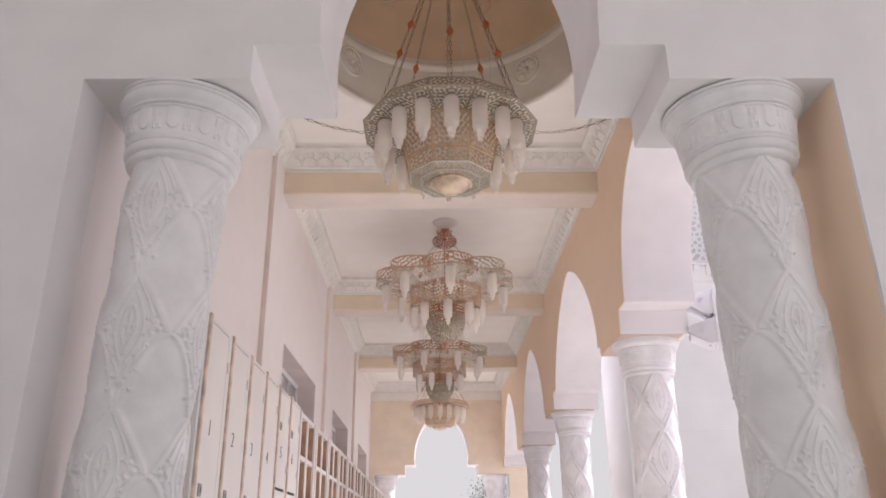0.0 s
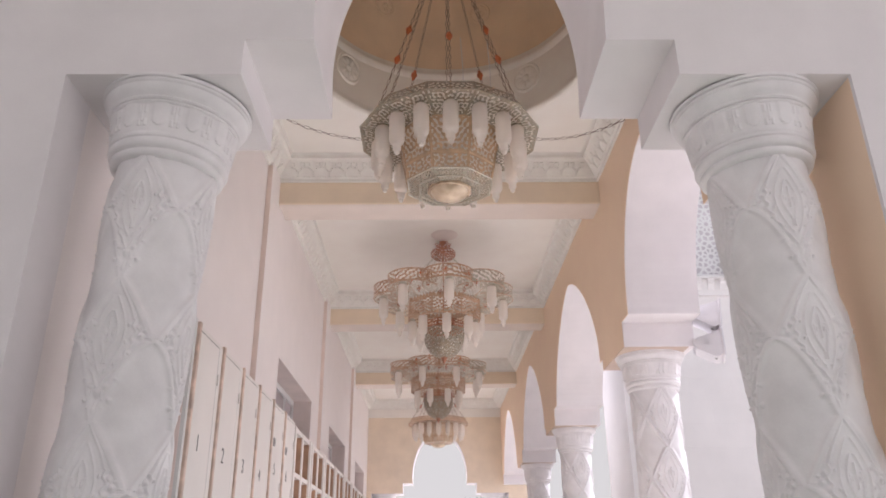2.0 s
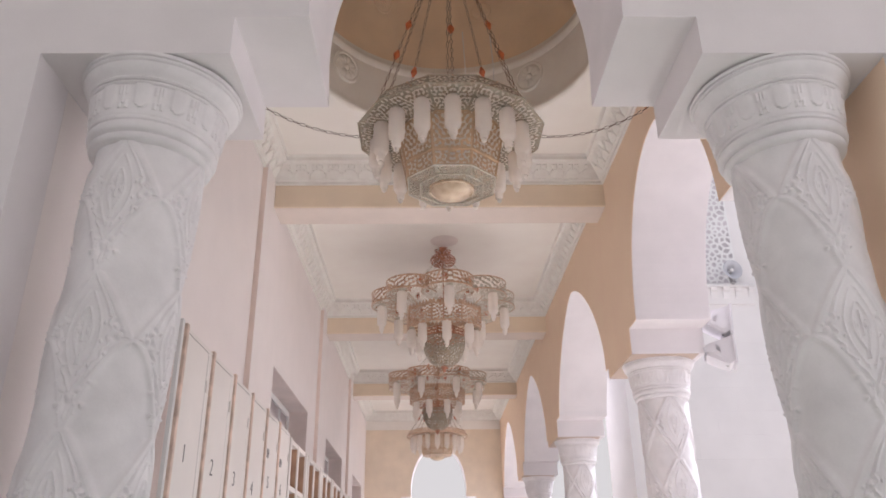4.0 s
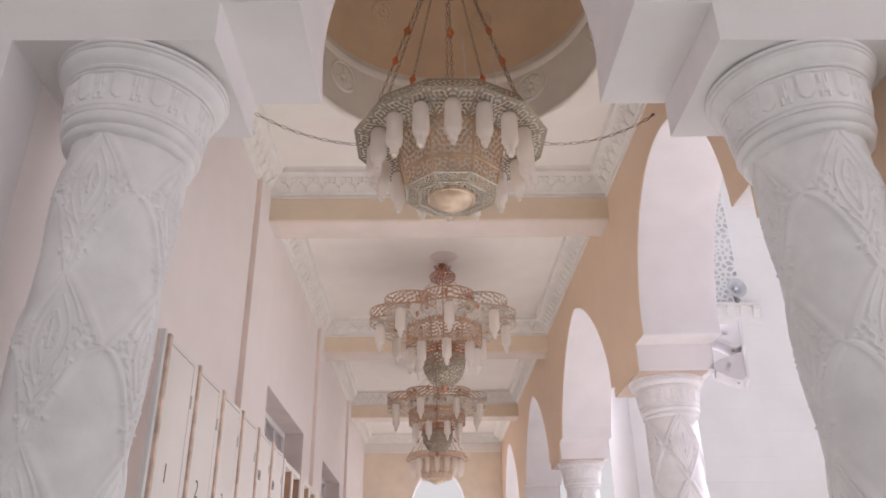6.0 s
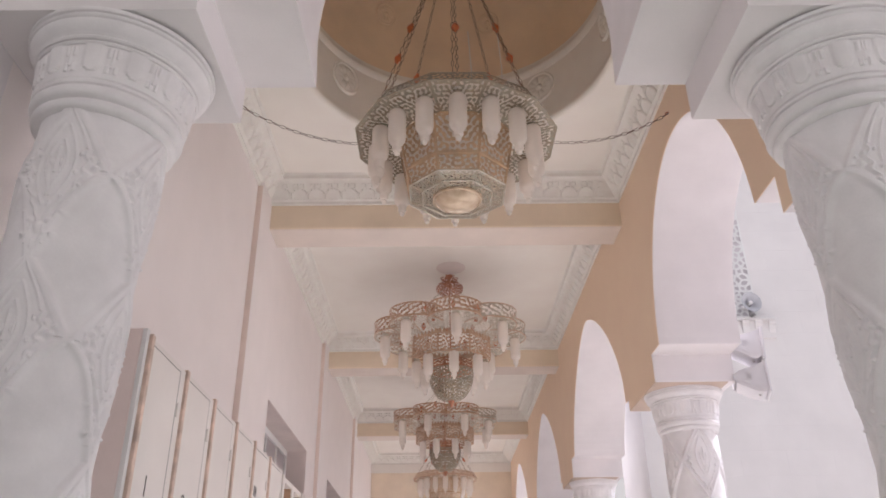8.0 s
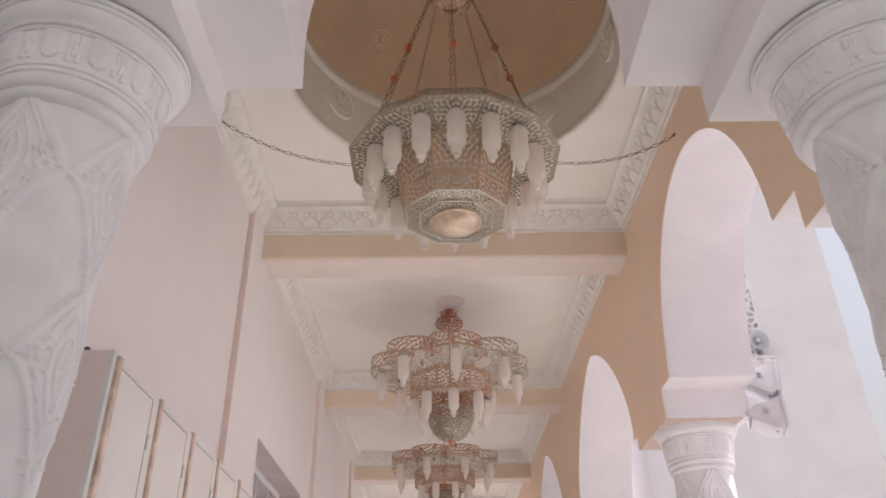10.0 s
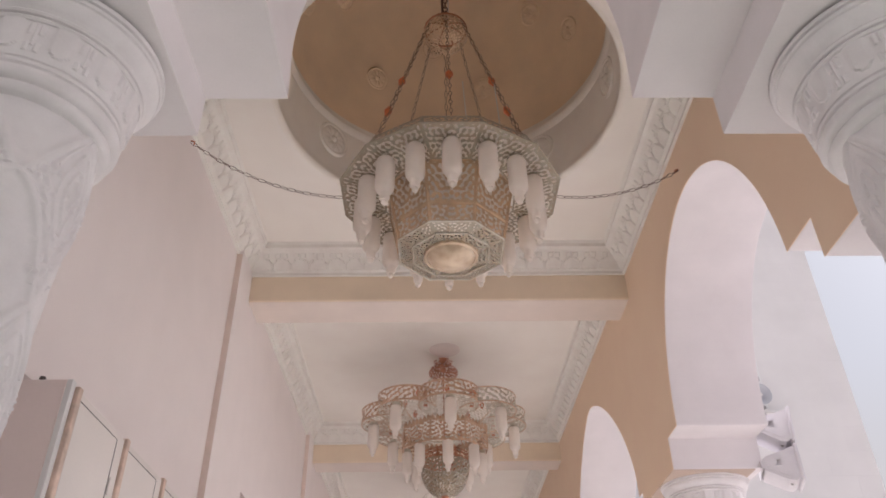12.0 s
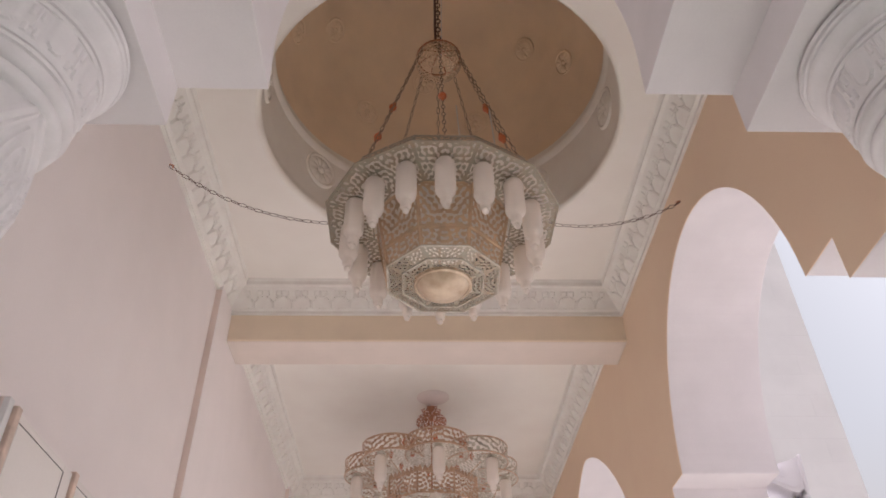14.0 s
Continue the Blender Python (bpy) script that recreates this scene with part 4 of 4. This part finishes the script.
# ---- windows of the long wall ----
for k, (a, b) in enumerate(WIN):
    w = thing("window_%d" % (k + 1), "white framed window set deep in the cream wall", "window", (XL - 0.26, a, 1.0), "", "structure")
    L, H = b - a, 2.17
    g = G().box(-0.03, 0.03, 0, 0.07, 0, H, 0.006).box(-0.03, 0.03, L - 0.07, L, 0, H, 0.006).box(-0.03, 0.03, 0.07, L - 0.07, H - 0.07, H, 0.006).box(-0.03, 0.03, 0.07, L - 0.07, 0, 0.07, 0.006)
    part("window_frame", g, FRAMEW, w)
    for i in range(1, 4):
        y = L * i / 4
        part("mullion", G().box(-0.025, 0.025, y - 0.025, y + 0.025, 0.07, H - 0.07, 0.005), FRAMEW, w)
    part("transom", G().box(-0.026, 0.026, 0.07, L - 0.07, H - 0.62, H - 0.57, 0.005), FRAMEW, w)
    for i in range(4):
        for z0, z1 in ((0.07, H - 0.62), (H - 0.57, H - 0.07)):
            part("pane", G().box(-0.004, 0.004, L * i / 4 + 0.02, L * (i + 1) / 4 - 0.02, z0, z1), PANE, w, "milky pane, its pale reflection put into the colour")
    part("window_sill", G().box(-0.02, 0.30, -0.0, L, -0.0, 0.03, 0.006), FRAMEW, w)
    structure("reveal", G().box(XL - 0.39, XL - 0.004, a - 0.02, a + 0.004, 1.0, 3.17).box(XL - 0.39, XL - 0.004, b - 0.004, b + 0.02, 1.0, 3.17).box(XL - 0.39, XL - 0.004, a, b, 3.166, 3.19), REVEAL, "mauve plaster window reveal", "reveal")
    structure("wall_room", G().box(XL - 1.6, XL - 1.5, a - 0.5, b + 0.5, 0.5, 3.6).box(XL - 1.5, XL - 0.4, a - 0.5, a - 0.4, 0.5, 3.6).box(XL - 1.5, XL - 0.4, b + 0.4, b + 0.5, 0.5, 3.6).box(XL - 1.5, XL - 0.4, a - 0.4, b + 0.4, 3.5, 3.6).box(XL - 1.5, XL - 0.4, a - 0.4, b + 0.4, 0.5, 0.6), REVEAL, "dim plastered room behind the window", "wall")

# ---- lockers ----
LX0, LX1, LH, LW = XL + 0.012, -1.245, 2.30, 0.478
FACE = Matrix(((0, 0, 1, 0), (1, 0, 0, 0), (0, 1, 0, 0), (0, 0, 0, 1)))


def locker(y, number, split):
    t = thing("locker", "cream laminate locker with brown edging, closed" if not split else "cream two-tier locker with brown edging, closed", "locker", (LX0, y, 0), "lockers along the wall")
    D = LX1 - LX0
    body = G().box(0, D - 0.02, 0.0, 0.018, 0, LH).box(0, D - 0.02, LW - 0.020, LW - 0.002, 0, LH).box(0, 0.01, 0.018, LW - 0.02, 0, LH).box(0, D - 0.02, 0.018, LW - 0.02, LH - 0.018, LH - 0.001).box(0, D - 0.02, 0.018, LW - 0.02, 0.0, 0.08)
    part("body", body, LOCKER, t)
    part("edge_strip", G().box(D - 0.02, D + 0.012, 0.002, 0.030, 0.02, LH + 0.006, 0.003), EDGE, t, "brown wood edging strip")
    part("top_rail", G().box(D - 0.018, D + 0.001, 0.030, LW - 0.076, LH - 0.024, LH - 0.003), LOCKER, t)
    part("stile", G().box(D - 0.018, D + 0.001, LW - 0.075, LW - 0.003, 0.02, LH - 0.003, 0.002), LOCKER, t)
    for k, (z0, z1) in enumerate(((0.08, 1.555), (1.575, LH - 0.03)) if split else ((0.08, LH - 0.03),)):
        door = part("door", G().box(D - 0.016, D + 0.006, 0.040, LW - 0.085, z0, z1, 0.003), LOCKER, t)
        # dark sheet round the door: the gap's shade drawn as colour
        part("door_gap_shade", G().box(D - 0.010, D + 0.0025, 0.037, LW - 0.0725, z0 - 0.005, z1 + 0.003), INK, door, "dark sheet that draws the shade in the door gap")
        for zz in ((z0 + 0.15, z1 - 0.17) if split else (0.35, 1.25, LH - 0.20)):
            part("hinge", G().tube([(D + 0.010, LW - 0.076, zz - 0.03), (D + 0.010, LW - 0.076, zz + 0.03)], 0.005, 8), LOCKER, door, "small painted hinge")
        zl = 1.43 if not split else z0 + (0.10, 0.44)[k]
        lk = part("lock", G().box(D + 0.004, D + 0.014, 0.075, 0.125, zl - 0.03, zl + 0.03, 0.003), STEEL, door, "small steel lock plate")
        part("keyhole", G().box(D + 0.013, D + 0.016, 0.095, 0.103, zl - 0.012, zl + 0.012), INK, lk)
        if k == (1 if split else 0):
            ob = part("number", text_mesh(number, 0.12, INK), None, door, "dark painted number")
            ob.matrix_basis = Matrix.Translation((D + 0.0075, 0.175, 1.79 if split else 1.70)) @ FACE
    return t


end = thing("end_panel", "pale pink laminate end panel of the locker row", "panel", (LX0, 4.055, 0))
part("board", G().box(0, LX1 - LX0 - 0.022, 0, 0.028, 0, LH + 0.018, 0.002), PANEL, end)
part("edge_band", G().box(LX1 - LX0 - 0.022, LX1 - LX0 - 0.002, -0.001, 0.028, 0, LH + 0.018, 0.002), FRAMEW, end, "white edge band")
for i in range(6):
    locker(4.085 + LW * i, str(i + 1), i >= 4)


def cubby(y, w, h):
    t = thing("shoe_shelf", "white framed shoe cubby shelf with brown backs, empty", "shelf", (LX0, y, 0), "shoe shelves along the wall")
    D, u = LX1 - LX0, 0.065
    part("back_panel", G().box(0.0, 0.01, 0.01, w - 0.01, 0.05, h - 0.02), CUBBY, t, "brown fibreboard back")
    for k in range(3):
        yy = (w - u) * k / 2
        part("upright", G().box(0.01, D + (0.008 if k != 1 else 0), yy, yy + u, 0, h, 0.003), LOCKER, t)
        if k:
            part("lining", G().box(0.02, D - 0.012, yy - 0.005, yy - 0.001, 0.06, h - 0.04), CUBBY, t, "brown side lining")
    for k in range(7):
        zz = 0.06 + (h - 0.10) * k / 6
        for a in (u, (w + u) / 2):
            part("shelf", G().box(0.01, D - 0.004, a, a + (w - 3 * u) / 2 - 0.006, zz, zz + 0.038, 0.002), LOCKER, t)
    return t


unit = cubby(4.085 + LW * 6 + 0.02, 0.92, LH - 0.02)
for i in range(1, 12):
    copy_thing(unit, pose(LX0, 4.085 + LW * 6 + 0.02 + 0.98 * i, 0))

# small things left on top of the first locker
t = thing("stone", "small dark pebble on the locker end panel", "pebble", (-1.355, 4.066, LH + 0.018))
part("pebble", G().lathe([(0.001, 0.0), (0.009, 0.001), (0.0115, 0.007), (0.008, 0.014), (0.001, 0.016)], 10), INK, t, smooth=True)
t = thing("paper_scrap", "folded mauve paper scrap on the locker end panel", "paper", (-1.435, 4.056, LH + 0.018))
part("fold", G().add([(0, 0, 0), (0.05, 0, 0), (0.045, 0.03, 0), (0.0, 0.03, 0), (0.002, 0.004, 0.035), (0.002, 0.026, 0.035)], [(0, 1, 2, 3), (0, 4, 1), (3, 2, 5), (4, 5, 2, 1), (0, 3, 5, 4)]), REVEAL, t)


# ---- floodlights on the outer side of the pier ----
def floodlight(m):
    t = thing("floodlight", "grey metal floodlight on a wall bracket", "floodlight", (0, 0, 0), "floodlights on the pier")
    t.matrix_basis = m
    pts = [(-0.13, -0.045), (0.03, -0.135), (0.075, -0.145), (0.112, -0.12), (0.112, 0.12), (0.02, 0.09), (-0.10, 0.06), (-0.13, 0.04)]
    part("housing", G().prism(pts, "y", -0.16, 0.16), GREYMETAL, t)
    part("side_cover", G().prism([(x * 0.8, z * 0.8 + 0.005) for x, z in pts], "y", -0.168, -0.159), GREYMETAL, t)
    for bx, bz in ((0.05, -0.139),):
        part("bolt", G().lathe([(0.001, -0.012), (0.011, -0.010), (0.012, 0.006)], 8, (bx, -0.05, bz)), STEEL, t, "dark bolt head")
    part("front_frame", G().box(0.112, 0.142, -0.172, 0.172, -0.145, 0.138, 0.008), GREYMETAL, t)
    part("lens", G().box(0.141, 0.1425, -0.14, 0.14, -0.11, 0.10), DARKGLASS, t, "dark glass front")
    part("bracket", G().box(-0.04, 0.0, -0.175, -0.16, -0.03, 0.03).box(-0.04, 0.0, 0.16, 0.175, -0.03, 0.03).box(-0.15, -0.14, -0.175, 0.175, -0.03, 0.03, 0.003).box(-0.14, -0.0, -0.175, -0.165, -0.025, 0.025).box(-0.14, 0.0, 0.165, 0.175, -0.025, 0.025), GREYMETAL, t, "grey painted bracket")
    return t


floodlight(pose(2.40, 7.02, 3.235, 0, 4, -18) @ Matrix.Scale(0.9, 4))
floodlight(pose(2.395, 7.04, 2.965, 0, 0, -18) @ Matrix.Scale(0.9, 4))

# ---- the tower across the court ----
TX0, TX1, TY, TH = 3.42, 7.38, 14.2, 24.0
tower = thing("tower", "pale limestone tower with a pierced star screen", "tower", (TX0, TY, -0.3))
TW = TX1 - TX0
LAT_A, LAT_B = TW / 2 - 0.42, TW / 2 + 0.42
TD = 1.8
for x0, x1, z0, z1 in ((0.002, LAT_A, 0, TH), (LAT_B, TW - 0.002, 0, TH), (LAT_A, LAT_B, 0, 6.62), (LAT_A, LAT_B, 9.6, TH)):
    part("core", G().box(x0, x1, 0.008, 0.12, z0, z1), STONE, tower)
part("core", G().box(0.002, TW - 0.002, 0.12, TD, 0, TH), STONE, tower)
bh, bw = 0.42, TW / 5
shapes = {}


def block(w, h):
    key = (round(w, 3), round(h, 3))
    if key not in shapes:
        shapes[key] = mesh_of(G().box(0.0002, w - 0.0002, 0, 0.07, 0.0003, h - 0.0003, 0.0009), "stone_block", STONE)
    return shapes[key]


LAT = (TW / 2 - 0.42, TW / 2 + 0.42, 6.62, 9.6)


def spans(a, b, z0):
    """The pieces of a course that lie clear of the screen."""
    if z0 + bh <= LAT[2] or z0 >= LAT[3]:
        return [(a, b)]
    return [(p, q) for p, q in ((a, min(b, LAT[0])), (max(a, LAT[1]), b)) if q - p > 0.02]


for j in range(8, 46):
    z0 = j * bh
    off = 0 if j % 2 else bw / 2
    cuts = sorted({0.0, TW} | {min(TW, max(0.0, off + bw * i)) for i in range(7)})
    for a, b in zip(cuts, cuts[1:]):
        for p, q in spans(a, b, z0):
            ob = part("stone_block", block(q - p, bh), None, tower)
            ob.matrix_basis = pose(p, 0, z0)
m = 120
pts = []
for cz in (0.40, 1.10, 1.80, 2.50):
    pts.append((0.42, cz))
    for cnt, rr, tw in ((10, 0.125, 0), (10, 0.215, 18), (10, 0.295, 0), (20, 0.385, 9)):
        for i in range(cnt):
            a = radians(tw) + 2 * math.pi * i / cnt
            p = (0.42 + rr * math.cos(a), cz + rr * math.sin(a))
            if all(math.hypot(p[0] - q[0], p[1] - q[1]) > 0.06 for q in pts):
                pts.append(p)
mask = pierced(m, int(m * 2.98 / 0.84), 0.84, 2.98, 0.1, 0.020, 5, 0.03, points=pts)
part("star_screen", G().fret(lambda u, v: (LAT[0] + 0.84 * u, 0.0, LAT[2] + 2.98 * v), m, int(m * 2.98 / 0.84), mask), SCREENW, tower, "white pierced star screen")
part("screen_back", G().box(LAT[0], LAT[1], 0.030, 0.034, LAT[2], LAT[3]), SCREEN, tower)
part("corbel_band", G().box(TW / 2 - 0.66, TW / 2 + 0.66, -0.045, 0.0, 6.20, 6.52), STONE, tower)
part("ledge", G().box(TW / 2 - 0.66, TW / 2 + 0.66, -0.15, 0.0, 6.52, 6.58, 0.01), FRAMEW, tower, "white projecting ledge")
for i in range(6):
    x = TW / 2 - 0.60 + 0.24 * i
    part("corbel", G().prism([(0, 6.52), (-0.12, 6.52), (-0.12, 6.46), (-0.08, 6.43), (-0.06, 6.33), (-0.03, 6.28), (0, 6.16)], "x", x - 0.06, x + 0.06), STONE, tower)
t = thing("horn_loudspeaker", "grey horn loudspeaker on the tower ledge", "loudspeaker", (5.63, TY - 0.26, 6.51))
bell = [(0.035, 0.22), (0.05, 0.15), (0.09, 0.06), (0.15, 0.01), (0.205, -0.02), (0.212, -0.015), (0.16, 0.02), (0.10, 0.075), (0.06, 0.16), (0.045, 0.23)]
ob = part("bell", G().lathe(bell, 32, closed=False), HORN, t, smooth=True)
ob.matrix_basis = pose(0, 0, 0, -90, 0, 8) @ Matrix.Scale(0.9, 4)
ob = part("throat", G().lathe([(0.02, 0.0), (0.035, 0.01), (0.03, 0.1), (0.05, 0.2), (0.06, 0.28), (0.05, 0.32)], 20), FRAMEW, t, smooth=True)
ob.matrix_basis = pose(0, 0, 0, -90, 0, 8)
part("foot", G().box(-0.02, 0.02, 0.0, 0.28, -0.26, -0.22).box(-0.02, 0.02, 0.12, 0.16, -0.26, 0.0), STEEL, t)


# ---- trees beyond the far archway ----
def tree(x, y, h, seed):
    rng = random.Random(seed)
    t = thing("tree", "dusty green shade tree beyond the archway", "tree", (x, y, -0.3), "trees in the court")
    pts = [(0, 0, 0), (0.05, 0.02, h * 0.25), (-0.03, 0.04, h * 0.5)]
    trunk = G().tube(pts, 0.10, 8)
    tips = []
    for i in range(9):
        a = rng.uniform(0, 6.28)
        b = Vector((math.cos(a) * rng.uniform(0.4, 1.1), math.sin(a) * rng.uniform(0.4, 1.1), h * rng.uniform(0.62, 0.95)))
        trunk.tube([pts[2], Vector(pts[2]).lerp(b, 0.5) + Vector((0, 0, 0.12)), b], 0.03, 5)
        tips.append(b)
    part("trunk", trunk, BARK, t)
    g = G()
    for i in range(3600):
        c = rng.choice(tips) + Vector((rng.gauss(0, 0.28), rng.gauss(0, 0.28), rng.gauss(0, 0.22)))
        e = Euler((rng.uniform(0, 6), rng.uniform(0, 6), rng.uniform(0, 6))).to_matrix()
        s = rng.uniform(0.022, 0.045)
        g.add([c + e @ Vector(p) for p in ((-s, 0, 0), (0, -s * 0.45, 0.01), (s, 0, 0), (0, s * 0.45, 0.01))], [(0, 1, 2, 3)])
    part("crown", g, LEAF, t)


for x, y, h, seed in ((2.35, 27.0, 3.5, 1), (0.9, 33.0, 2.3, 3), (-1.4, 34.0, 2.2, 4)):
    tree(x, y, h, seed)
